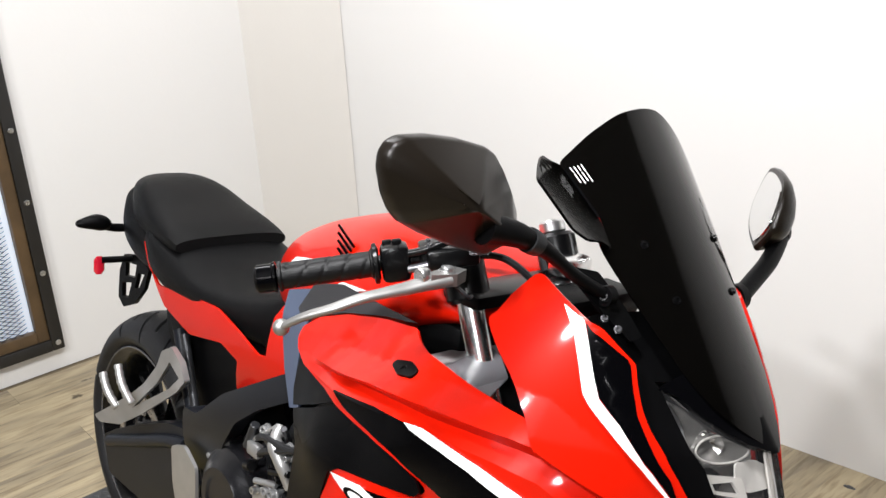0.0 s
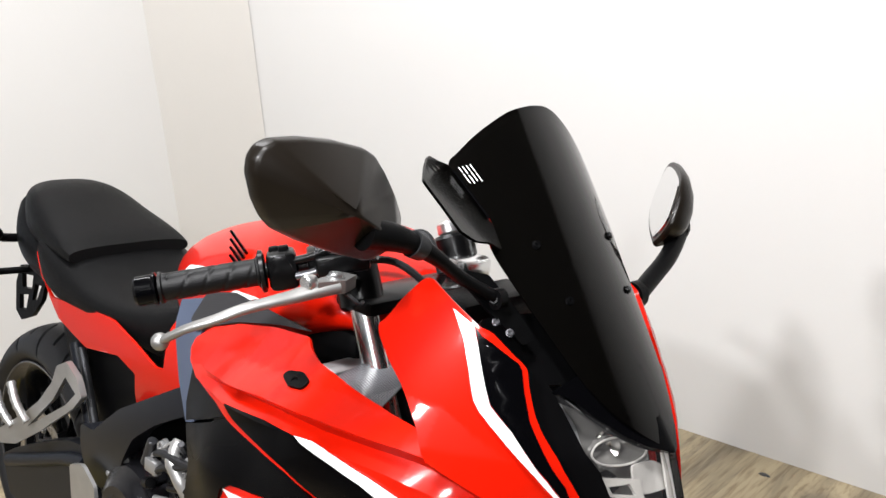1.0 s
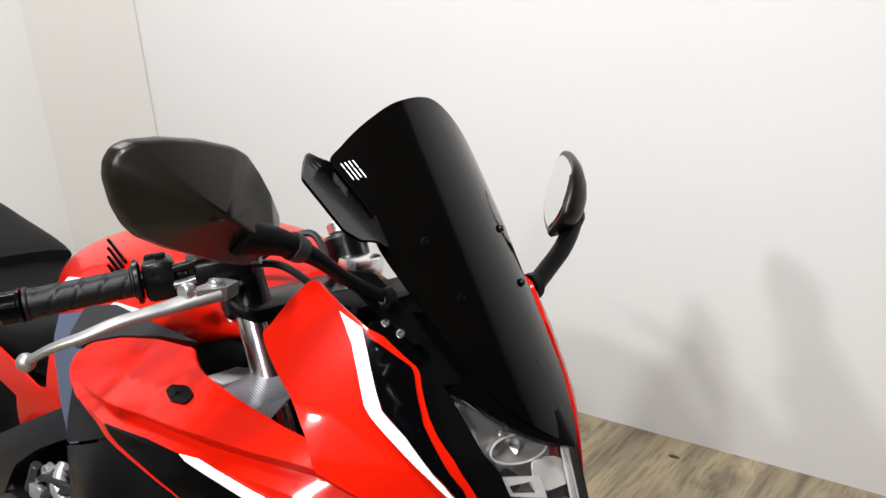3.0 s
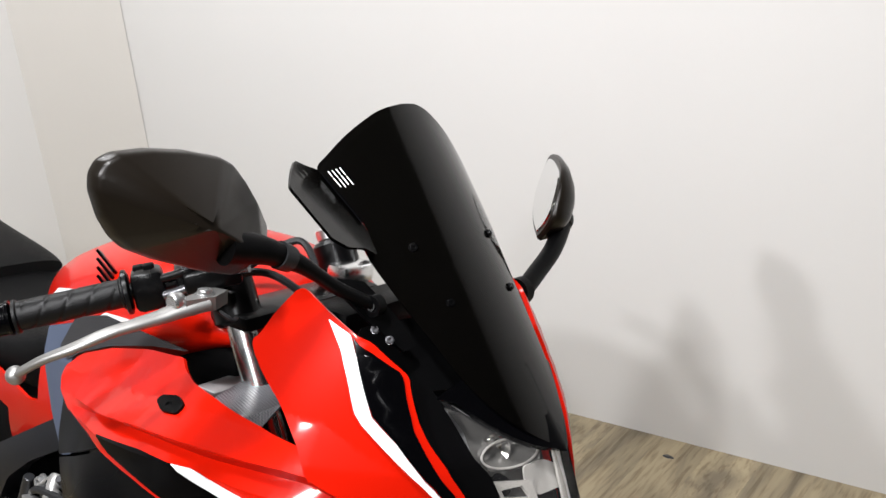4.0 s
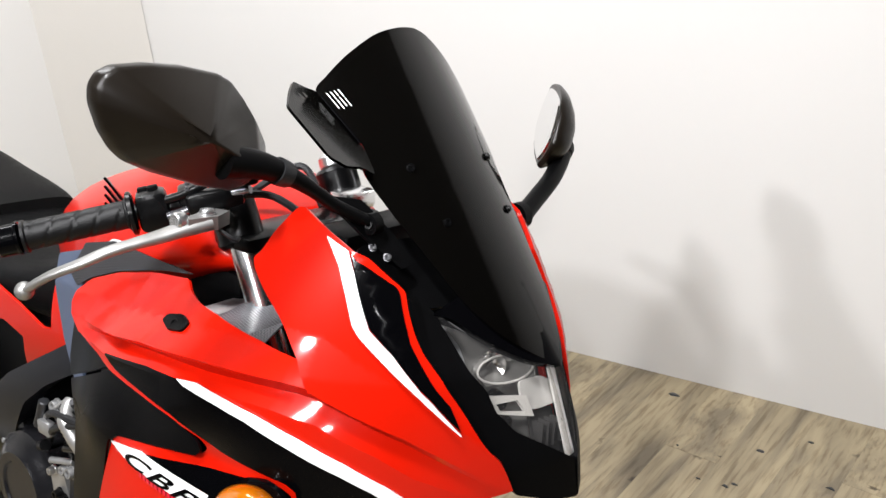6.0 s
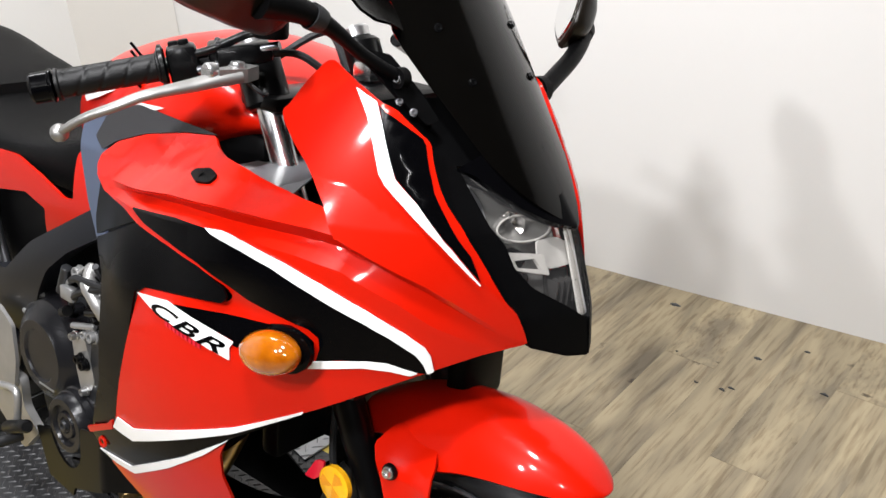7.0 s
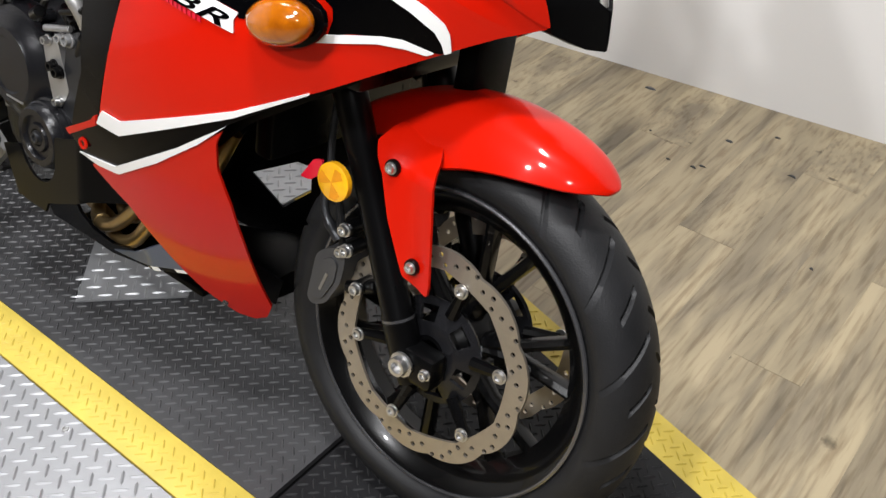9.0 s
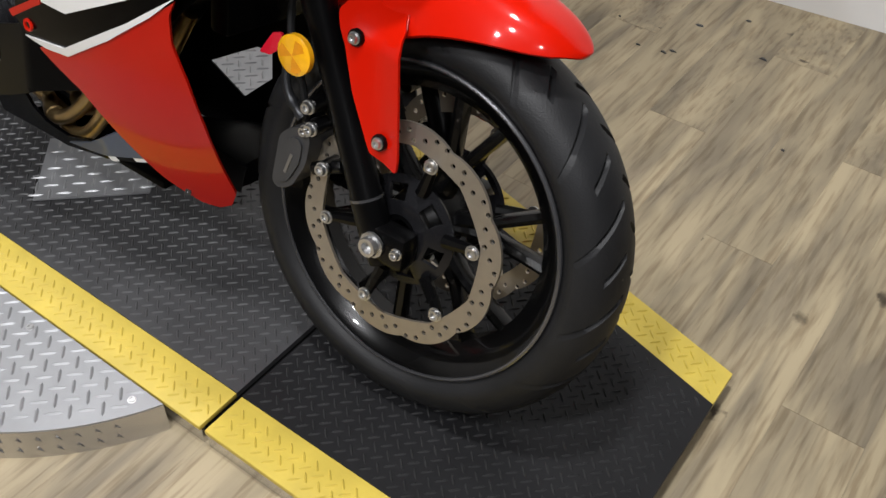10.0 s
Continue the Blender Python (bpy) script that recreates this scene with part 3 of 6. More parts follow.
def flank_in(x, z):
    return (x, min(width(x, z) + 0.05, -0.01), z)


def both_nose(name, make, material, parent=bike, label=""):
    a = part(name, make(), material, parent, label)
    bm = make()
    for v in bm.verts:
        v.co.y *= -0.62
    mirror_shade(bm)
    bmesh.ops.reverse_faces(bm, faces=bm.faces)
    return a, part(name, bm, material, parent, label)


def both(name, make, material, parent=bike, label="", c=YC):
    """A part on the right side and its mirror image on the left."""
    a = part(name, make(), material, parent, label)
    b = part(name, flipped(make(), c), material, parent, label)
    return a, b


FOLDS = (LEDGE, CREASE, LOWER)


def side_panel(name, poly, material, lift=0.0, thick=0.004, label="", r=0.006, place=flank, step=0.011, parent=bike, c=YC):
    poly = rounded(poly, r) if r else poly
    folds = FOLDS if place in (flank, cowl) else ()
    if place is cowl:
        a = part(name, skin(poly, cowl, thick, step, lift=lift, lines=folds), material, parent, label)
        return a, part(name, flipped(skin(poly, cowl, thick, step, lift=lift, lines=folds), c), material, parent, label)
    return both(name, lambda: skin(poly, place, thick, step, lift=lift, lines=folds), material, parent, label, c)


# flank panels
COWL = [(0.557, 1.187), (0.546, 1.184), (0.527, 1.155), (0.514, 1.125), (0.506, 1.118), (0.514, 1.107), (0.538, 1.087), (0.57, 1.063), (0.59, 1.043), (0.613, 1.019), (0.632, 0.988), (0.663, 0.969), (0.699, 0.948), (0.728, 0.931), (0.755, 0.91), (0.787, 0.881), (0.807, 0.863), (0.823, 0.853), (0.819, 0.878), (0.814, 0.899), (0.806, 0.911), (0.783, 0.957), (0.755, 1.005), (0.733, 1.035), (0.719, 1.057), (0.706, 1.083), (0.696, 1.105), (0.686, 1.114), (0.655, 1.142), (0.606, 1.165)]
SIDE = [(0.222, 0.918), (0.283, 0.909), (0.359, 0.902), (0.421, 0.892), (0.468, 0.874), (0.477, 0.861), (0.467, 0.85), (0.446, 0.846), (0.365, 0.834), (0.305, 0.825), (0.287, 0.812), (0.194, 0.558), (0.181, 0.53), (0.242, 0.532), (0.481, 0.65), (0.589, 0.716), (0.605, 0.725), (0.697, 0.783), (0.718, 0.796), (0.737, 0.808), (0.755, 0.819), (0.781, 0.834), (0.806, 0.845), (0.823, 0.852), (0.807, 0.863), (0.787, 0.881), (0.755, 0.91), (0.728, 0.931), (0.699, 0.948), (0.663, 0.969), (0.632, 0.988), (0.607, 1.016), (0.541, 1.019), (0.454, 1.028), (0.397, 1.031), (0.362, 1.037), (0.343, 1.046), (0.256, 1.03), (0.154, 1.006), (0.086, 0.981), (0.051, 0.954), (0.054, 0.939), (0.078, 0.926), (0.117, 0.914)]
side_panel("front_cowl", COWL, RED, 0.004, 0.006, c=YC + 0.006, step=0.008, place=cowl)
side_panel("side_fairing", SIDE, RED, 0.0, 0.005, step=0.0075, r=0.005)
part("white_stripe", skin(rounded([(0.605, 1.16), (0.637, 1.148), (0.651, 1.125), (0.672, 1.084), (0.683, 1.063), (0.712, 1.037), (0.753, 0.986), (0.781, 0.942), (0.78, 0.941), (0.741, 0.992), (0.701, 1.03), (0.674, 1.054), (0.664, 1.066), (0.649, 1.098), (0.632, 1.129), (0.617, 1.147)], 0.002), cowl, 0.002, 0.011, lift=0.0100, lines=FOLDS), WHITE, bike, "white painted stripe")
part("black_stripe", skin(rounded([(0.639, 1.146), (0.688, 1.109), (0.693, 1.102), (0.705, 1.076), (0.719, 1.048), (0.74, 1.016), (0.767, 0.975), (0.781, 0.944), (0.753, 0.987), (0.711, 1.038), (0.683, 1.064), (0.671, 1.085), (0.65, 1.126)], 0.002), cowl, 0.0015, 0.011, lift=0.0066, lines=FOLDS), BLACK, bike, "gloss black stripe")
side_panel("black_band", [(0.26, 0.931), (0.363, 0.944), (0.444, 0.95), (0.505, 0.938), (0.55, 0.926), (0.604, 0.903), (0.632, 0.889), (0.665, 0.873), (0.695, 0.854), (0.72, 0.832), (0.727, 0.818), (0.73, 0.804), (0.721, 0.804), (0.699, 0.81), (0.675, 0.816), (0.637, 0.812), (0.609, 0.803), (0.615, 0.824), (0.614, 0.84), (0.602, 0.85), (0.564, 0.858), (0.506, 0.866), (0.471, 0.881), (0.422, 0.898), (0.359, 0.909), (0.296, 0.918)], BLACK, 0.0022, 0.0015, "gloss black band", r=0.003)
side_panel("white_stripe", [(0.434, 0.949), (0.468, 0.953), (0.505, 0.952), (0.566, 0.938), (0.619, 0.918), (0.671, 0.891), (0.712, 0.862), (0.73, 0.844), (0.735, 0.831), (0.737, 0.808), (0.73, 0.804), (0.727, 0.818), (0.72, 0.832), (0.695, 0.854), (0.665, 0.873), (0.632, 0.889), (0.604, 0.903), (0.55, 0.926), (0.505, 0.937), (0.475, 0.942)], WHITE, 0.0034, 0.002, "white painted stripe", r=0.002)
side_panel("white_stripe", [(0.585, 0.796), (0.61, 0.805), (0.669, 0.816), (0.69, 0.816), (0.721, 0.804), (0.713, 0.799), (0.693, 0.804), (0.663, 0.805), (0.588, 0.789)], WHITE, 0.0034, 0.002, "white painted stripe", r=0.002)
side_panel("model_stripe", [(0.287, 0.811), (0.364, 0.824), (0.493, 0.802), (0.487, 0.792), (0.488, 0.774), (0.406, 0.788), (0.326, 0.8)], WHITE, 0.0034, 0.002, "white stripe with dark lettering", r=0.002)
side_panel("black_field", [(0.372, 0.822), (0.421, 0.829), (0.506, 0.837), (0.564, 0.844), (0.596, 0.842), (0.608, 0.833), (0.608, 0.813), (0.596, 0.8), (0.491, 0.796), (0.493, 0.803)], BLACK, 0.0022, 0.0015, "gloss black field", r=0.003)
side_panel("white_chevron", [(0.204, 0.561), (0.251, 0.561), (0.483, 0.661), (0.589, 0.719), (0.587, 0.715), (0.481, 0.65), (0.242, 0.532), (0.181, 0.53)], WHITE, 0.0034, 0.002, "white painted stripe", r=0.002)
side_panel("dark_chevron", [(0.181, 0.53), (0.242, 0.532), (0.481, 0.65), (0.589, 0.716), (0.516, 0.666), (0.469, 0.633), (0.456, 0.622), (0.37, 0.561), (0.21, 0.461), (0.103, 0.445), (0.08, 0.467), (0.168, 0.519)], BLACK, 0.0, 0.004, "gloss black stripe", r=0.003)
side_panel("white_chevron", [(0.1, 0.443), (0.21, 0.462), (0.37, 0.561), (0.456, 0.623), (0.469, 0.633), (0.417, 0.586), (0.326, 0.519), (0.216, 0.45), (0.158, 0.441)], WHITE, 0.0034, 0.003, "white painted stripe", r=0.002)
side_panel("belly_fairing", [(0.128, 0.43), (0.158, 0.441), (0.216, 0.45), (0.326, 0.519), (0.417, 0.586), (0.46, 0.621), (0.447, 0.597), (0.441, 0.55), (0.449, 0.487), (0.45, 0.403), (0.446, 0.303), (0.444, 0.251), (0.422, 0.213), (0.395, 0.196), (0.364, 0.197), (0.315, 0.237), (0.255, 0.323), (0.211, 0.383)], RED, 0.0, 0.005)


def knee(x, z):
    """The inner panel swells outwards round one soft boss."""
    d = ((x - 0.235) / 0.085) ** 2 + ((z - 0.845) / 0.075) ** 2
    return (x, width(x, z) - 0.020 * math.exp(-d) + 0.004, z)


side_panel("inner_fairing", [(0.083, 0.93), (0.117, 0.915), (0.222, 0.919), (0.262, 0.912), (0.118, 0.846), (0.10, 0.868)], SATIN, 0.0, 0.004, "satin black plastic", place=knee, r=0.003)
side_panel("inner_fairing", [(0.266, 0.908), (0.283, 0.908), (0.359, 0.901), (0.421, 0.891), (0.468, 0.873), (0.476, 0.861), (0.467, 0.851), (0.365, 0.835), (0.305, 0.826), (0.286, 0.813), (0.181, 0.546), (0.068, 0.459), (0.14, 0.6), (0.162, 0.8), (0.121, 0.842)], SATIN, 0.0, 0.004, "satin black plastic", place=knee, r=0.003)
side_panel("radiator_duct", [(0.12, 0.56), (0.13, 0.90), (0.45, 1.0), (0.60, 0.97), (0.68, 0.80), (0.606, 0.722), (0.46, 0.62), (0.40, 0.56), (0.33, 0.53)], MATTE, 0.0, 0.004, "matte black inner duct", place=flank_in)
hole = [(0.085, 0.281), (0.21, 0.356), (0.249, 0.36), (0.253, 0.306), (0.181, 0.239)]
part("belly_liner", skin([(-0.16, 0.15), (0.44, 0.15), (0.44, 0.60), (-0.05, 0.60), (-0.16, 0.45)], lambda x, z: (x, 0.12, z), 0.004, 0.05, (hole,), grid=False), MATTE, bike, "matte black inner liner with a cut-out")
part("airbox", box(0.08, 0.35, -0.15, 0.10, 0.90, 1.035, 0.02), MATTE, bike, "matte black airbox under the tank")
part("belly_duct", skin([(0.10, 0.44), (0.14, 0.54), (0.33, 0.54), (0.345, 0.45), (0.36, 0.36), (0.44, 0.29), (0.40, 0.21), (0.30, 0.27)], flank_in, 0.004, 0.02), MATTE, bike, "matte black inner duct")
trim_y = lambda x, z: (x, -0.228 + 0.06 * x + 0.3 * max(0.0, z - 0.95), z)
side_panel("tank_trim", [(-0.03, 0.995), (-0.028, 0.962), (-0.024, 0.926), (-0.012, 0.855), (0.011, 0.784), (0.037, 0.794), (0.024, 0.856), (0.03, 0.899), (0.04, 0.936), (0.048, 0.973), (0.07, 1.0), (0.08, 1.028)], GREYP, 0.0, 0.006, "side trim with a bluish reflection in its colour", place=trim_y, r=0.004)
side_panel("carbon_trim", [(0.035, 1.024), (0.103, 1.04), (0.174, 1.036), (0.291, 1.029), (0.22, 1.02), (0.132, 1.0), (0.068, 0.976), (0.036, 0.956), (0.012, 0.973)], CARBON, 0.003, 0.006, "carbon-look trim", place=trim_y, r=0.004)


def badge_shape():
    return skin(rounded([(0.352, 0.998), (0.354, 1.005), (0.386, 1.013), (0.409, 1.009), (0.409, 1.0), (0.379, 0.995)], 0.006), flank, 0.004, 0.01, lift=0.004)


for ob in both("plug", badge_shape, MATTE, label="black plastic mirror-mount plug"):
    pass
px, pz = (0.382, 1.003)
part("plug_socket", hexbolt((px, flank(px, pz)[1] - 0.003, pz), (0, -0.75, 0.65), 0.008, 0.003), FORK, bike)

# lettering on the model stripe
tx = bpy.data.curves.new("model_letters", "FONT")
tx.body, tx.size, tx.extrude, tx.shear, tx.space_character, tx.offset = "CBR", 0.042, 0.0004, 0.5, 1.12, 0.0005
tob = new("letters_source", tx)
me = bpy.data.meshes.new_from_object(tob.evaluated_get(bpy.context.evaluated_depsgraph_get()))
bpy.data.objects.remove(tob)
xs = [v.co.x for v in me.vertices]
for v in me.vertices:
    u, h = (v.co.x - min(xs)) / (max(xs) - min(xs)), v.co.y
    x, z = 0.330 + 0.152 * u, 0.7985 - 0.0215 * u + h * 0.70
    v.co = (x, flank(x, z)[1] - 0.0042 - v.co.z, z)
me.materials.append(BLACK)
lt = new("model_letters", me)
lt.parent = bike
for k in range(9):
    x = 0.362 + 0.0085 * k
    z = 0.785 - 0.0013 * k
    part("small_letter", skin([(x, z), (x + 0.0055, z - 0.0006), (x + 0.0045, z + 0.0068), (x - 0.001, z + 0.0072)], flank, 0.001, 0.02, lift=0.0026, grid=False), REDREF, bike)

# red lip and clip at the rear end of the dark stripe
part("stripe_lip", skin(rounded([(0.080, 0.468), (0.150, 0.509), (0.178, 0.524), (0.184, 0.545), (0.176, 0.541), (0.166, 0.530), (0.140, 0.515), (0.072, 0.477)], 0.002), flank, 0.004, 0.02, lift=0.004), RED, bike, "thin red lip")
part("clip_ring", lathe([(0.006, -0.003), (0.010, -0.003), (0.011, 0.0), (0.006, 0.0)], (0.122, flank(0.122, 0.468)[1] - 0.002, 0.468), "y", 18), RED, bike, "red plastic clip ring")

# small fasteners on the flank
for x, z in ((0.352, 0.222),):
    part("panel_bolt", hexbolt((x, flank(x, z)[1] - 0.001, z), (0.1, -1, 0.15), 0.0065, 0.0035), DARKB, bike, "small dark bolt")

# nose, headlight, visor
def mid(z):
    for (a, p), (b, q) in zip(MID, MID[1:]):
        if z <= b:
            return p + (q - p) * (z - a) / (b - a)
    return MID[-1][1]


MID = [(0.70, 0.85), (0.80, 0.857), (0.824, 0.856), (0.876, 0.849), (0.994, 0.803), (1.02, 0.785), (1.40, 0.516)]


def nose(v, z):
    return (mid(z) - 0.25 * abs(v) - 1.0 * v * v, v, z)


def nose_in(v, z):
    return (mid(z) - 0.045 - 0.25 * abs(v) - 1.0 * v * v, v, z)


def screen(v, z):
    return (mid(z) - 3.5 * v * v, v, z)


HL = [(-0.131, 1.066), (-0.104, 1.041), (-0.064, 1.023), (-0.01, 0.996), (-0.006, 0.954), (-0.006, 0.873), (-0.031, 0.881), (-0.081, 0.921), (-0.1, 0.947), (-0.106, 0.975), (-0.12, 0.998), (-0.117, 1.028)]
for lens in both_nose("headlight_lens", lambda: skin(rounded(HL, 0.005), nose, 0.004, 0.02, lift=0.002), CLEAR, label="clear headlight lens"):
    lens.visible_shadow = False
GREYR = mat("grey_reflector", (0.46, 0.465, 0.47), 0.22, metal=0.6, vary=0.45, scale=45)


def nose_at(depth):
    return lambda v, z: (nose(v, z)[0] - depth, v, z)


def bowl(v, z):
    """A hollow reflector, deepest in its middle."""
    q = min(1.0, ((v + 0.055) / 0.043) ** 2 + ((z - 0.987) / 0.018) ** 2)
    return (nose(v, z)[0] - 0.022 - 0.022 * (1 - q), v, z)


both_nose("headlight_reflector", lambda: skin(rounded(HL, 0.003), nose_in, 0.004, 0.015), GREYR, label="grey reflector shell")
hl_frame = [(-0.104, 0.964), (-0.041, 0.955), (-0.037, 0.927), (-0.057, 0.932), (-0.087, 0.939), (-0.095, 0.947)]
part("lamp_frame", skin(rounded(hl_frame, 0.003), nose_at(0.014), 0.006, 0.02, ([(-0.086, 0.951), (-0.056, 0.951), (-0.049, 0.936), (-0.083, 0.942)],)), WHITE, bike, "pale lamp frame")
part("lamp_bezel", skin(rounded([(-0.095, 0.991), (-0.075, 1.004), (-0.043, 0.999), (-0.012, 0.988), (-0.013, 0.970), (-0.052, 0.969), (-0.090, 0.971)], 0.006), bowl, 0.004, 0.008), GREYR, bike, "deep silver upper reflector")
part("bowl_rim", sweep([Vector(bowl(-0.055 + 0.041 * math.cos(t), 0.987 + 0.0165 * math.sin(t))) + Vector((0.003, 0, 0)) for t in [2 * math.pi * i / 40 for i in range(41)]], 0.0016, 8, caps=False), LENS_IN, bike, "bright rim of the lamp bowl")
for v, z, r, m in ((-0.062, 0.988, 0.016, CHROME), (-0.068, 0.945, 0.012, MATTE), (-0.070, 0.918, 0.013, CHROME)):
    bm = lathe([(0.003, 0.012), (r * 0.6, 0.010), (r, 0.0), (r * 1.08, 0.003), (r * 1.08, 0.018), (0.003, 0.018)], (0, 0, 0), "y", 24)
    bm.transform(pose(nose(v, z)[0] - 0.030, v, z, 0, 0, 70))
    part("projector", bm, m, bike, "round projector bowl")
part("lamp_bezel", skin(rounded([(-0.046, 0.972), (-0.014, 0.974), (0.009, 0.962), (0.004, 0.936), (-0.034, 0.934), (-0.049, 0.947)], 0.006), nose_at(0.016), 0.004, 0.012), LENS_IN, bike, "pale inner reflector")
part("lamp_recess", skin(rounded([(-0.036, 0.928), (0.004, 0.930), (0.004, 0.872), (-0.012, 0.872), (-0.042, 0.890)], 0.003), nose_at(0.024), 0.004, 0.02), DIM, bike, "dark lamp recess")
for k in range(4):
    part("lamp_fin", box(-0.012, 0.006, -0.0012, 0.0012, -0.022 + 0.003 * k, 0.020, 0.0005), DIM, bike).matrix_local = pose(nose(-0.034 + 0.010 * k, 0.90)[0] - 0.018, -0.034 + 0.010 * k, 0.90, 0, 0, 0)
part("light_pipe", skin(rounded([(-0.007, 0.990), (0.006, 0.992), (0.006, 0.874), (-0.010, 0.872)], 0.002), nose_at(0.004), 0.004, 0.02), WHITE, bike, "white light pipe")
part("lamp_strip", skin(rounded([(-0.118, 1.060), (-0.094, 1.055), (-0.072, 1.035), (-0.058, 1.019), (-0.081, 1.027), (-0.106, 1.045)], 0.003), nose_at(0.008), 0.003, 0.02), GREYR, bike, "grey upper lamp strip")
SURR = [(-0.151, 1.086), (-0.138, 1.08), (-0.131, 1.066), (-0.12, 0.998), (-0.106, 0.975), (-0.1, 0.947), (-0.081, 0.921), (-0.004, 0.871), (-0.001, 0.817), (-0.039, 0.823), (-0.095, 0.844), (-0.112, 0.884), (-0.140, 0.942), (-0.16, 0.991), (-0.17, 1.04)]
both_nose("headlight_surround", lambda: skin(rounded(SURR, 0.003), nose, 0.03, 0.02, lift=0.003), MATTE, label="matte black headlight surround")
VIS = [(-0.137, 1.066), (-0.117, 1.060), (-0.092, 1.036), (-0.066, 1.016), (-0.042, 1.003), (-0.009, 0.992), (0.0, 0.990), (0.008, 0.992), (0.036, 1.010), (0.060, 1.036), (0.080, 1.066), (0.055, 1.085), (0.02, 1.088), (-0.04, 1.088), (-0.09, 1.085)]
part("visor", skin(rounded(VIS, 0.004), lambda v, z: (nose(v, z)[0] + 0.006 + 0.10 * max(0.0, 1.03 - z) + 0.03 * max(0.0, 0.05 - abs(v + 0.01)), v, z), 0.014, 0.012), BLACK, bike, "gloss black visor")

SCR = [(0.008, 1.400), (-0.022, 1.399), (-0.053, 1.392), (-0.081, 1.378), (-0.107, 1.3605), (-0.132, 1.338), (-0.147, 1.320), (-0.138, 1.297), (-0.125, 1.251), (-0.136, 1.226), (-0.124, 1.172), (-0.108, 1.12), (-0.090, 1.07), (-0.060, 1.030), (-0.015, 1.000)]
SCR = SCR + [(0.010, 1.0), (0.040, 1.030), (0.060, 1.07), (0.071, 1.12), (0.082, 1.172), (0.094, 1.215), (0.106, 1.230), (0.110, 1.3), (0.104, 1.322), (0.080, 1.357), (0.050, 1.384), (0.028, 1.396)]


def screen_out(v, z):
    x, y, w = screen(v, z)
    return (x + 0.006, y, w)


sc = part("windscreen", skin([(p.x, p.y) for p in spline([(v, z, 0) for v, z in SCR], 5, closed=True)], screen_out, 0.004, 0.010), SMOKE, bike, "dark smoked double-bubble windscreen")


def bend(z):
    return -0.125 - 0.022 * (z - 1.251) / 0.07


def ear(v, z):
    b = bend(min(z, 1.322))
    k = max(0.0, b - v)
    return (screen_out(b, z)[0] + 0.3 * k + 2.0 * max(0.0, 0.02 - k) ** 2 - 0.0008, v, z)


part("screen_lip", skin(rounded([(-0.1465, 1.3205), (-0.164, 1.326), (-0.186, 1.335), (-0.224, 1.311), (-0.206, 1.256), (-0.185, 1.243), (-0.155, 1.237), (-0.136, 1.226), (-0.1245, 1.251), (-0.1375, 1.297)], 0.004), ear, 0.004, 0.01), SMOKE, sc, "flared lip")
# thin ridge added to draw the bright highlight line along the bend
part("lip_glint_ridge", sweep([Vector(ear(bend(z) - 0.001, z)) + Vector((0.003, 0, 0)) for z in (1.315, 1.30, 1.285, 1.27, 1.26)], 0.0022, 8), BLACK, sc, "added ridge for the highlight along the lip's bend")
for v, z in ((-0.086, 1.231), (-0.071, 1.167), (0.06, 1.231), (0.05, 1.167)):
    x, y, w = screen_out(v, z)
    part("screen_bolt", hexbolt((x + 0.001, y, w), (0.8, 6 * v, 0.45), 0.0062, 0.004), FORK, sc, "small dark bolt")
part("screen_bracket", skin(rounded([(-0.108, 1.256), (-0.064, 1.254), (-0.072, 1.225), (-0.055, 1.15), (-0.07, 1.14), (-0.09, 1.22)], 0.004), lambda v, z: (screen_out(v, z)[0] - 0.012, v, z), 0.004, 0.02), MATTE, bike, "black bracket behind the screen")
for i in range(4):
    for j, (u0, u1) in enumerate(((0.0, 0.42), (0.5, 1.0)) if i % 2 else ((0.0, 0.30), (0.38, 0.92))):
        v0, z0 = -0.1385 + 0.0042 * i, 1.3180 + 0.0016 * i
        a, b = (v0 + 0.0062 * u0, z0 - 0.0195 * u0), (v0 + 0.0062 * u1, z0 - 0.0195 * u1)
        part("label_bar", skin([a, (a[0] + 0.0011, a[1] + 0.0005), (b[0] + 0.0011, b[1] + 0.0005), b], screen_out, 0.0006, 0.02, lift=0.0008, grid=False), WHITE, sc, "white printed label mark")

part("bay_floor", box(0.20, 0.66, -0.22, 0.12, 0.90, 0.93, 0.01), MATTE, bike, "matte black tray under the steering head")
BAY = [(0.425, -0.275), (0.402, -0.200), (0.378, -0.110), (0.420, -0.128), (0.488, -0.180), (0.520, -0.262)]
for side_ in (1, -1):
    bm = skin(rounded(BAY, 0.004), lambda x, y: (x, y, 1.010 - 0.4 * max(0.0, x - 0.49)), 0.004, 0.02)
    bmesh.ops.recalc_face_normals(bm, faces=bm.faces)
    part("bay_trim", bm if side_ > 0 else flipped(bm), CARBON_PALE, bike, "carbon-look inner trim")
part("stem_bracket", box(0.330, 0.372, -0.205, 0.105, 0.982, 0.994, 0.005), ALU, bike, "pale cast bracket at the steering head")

# dash and gauge behind the screen
part("dash_panel", skin(rounded([(-0.16, 1.135), (-0.12, 1.14), (0, 1.145), (0.10, 1.14), (0.14, 1.135), (0.14, 1.10), (0.12, 1.06), (-0.12, 1.06), (-0.17, 1.10)], 0.01), lambda v, z: (mid(z) - 0.035 - 0.3 * abs(v) - 1.0 * v * v, v, z), 0.01, 0.03), MATTE, bike, "matte black dash panel")
g = part("gauge", box(0.42, 0.50, -0.08, 0.10, 1.07, 1.112, 0.012), MATTE, bike, "instrument cluster")
part("gauge_rim", box(0.362, 0.405, 0.015, 0.085, 1.108, 1.142, 0.010), CHROME, g, "silver rim")
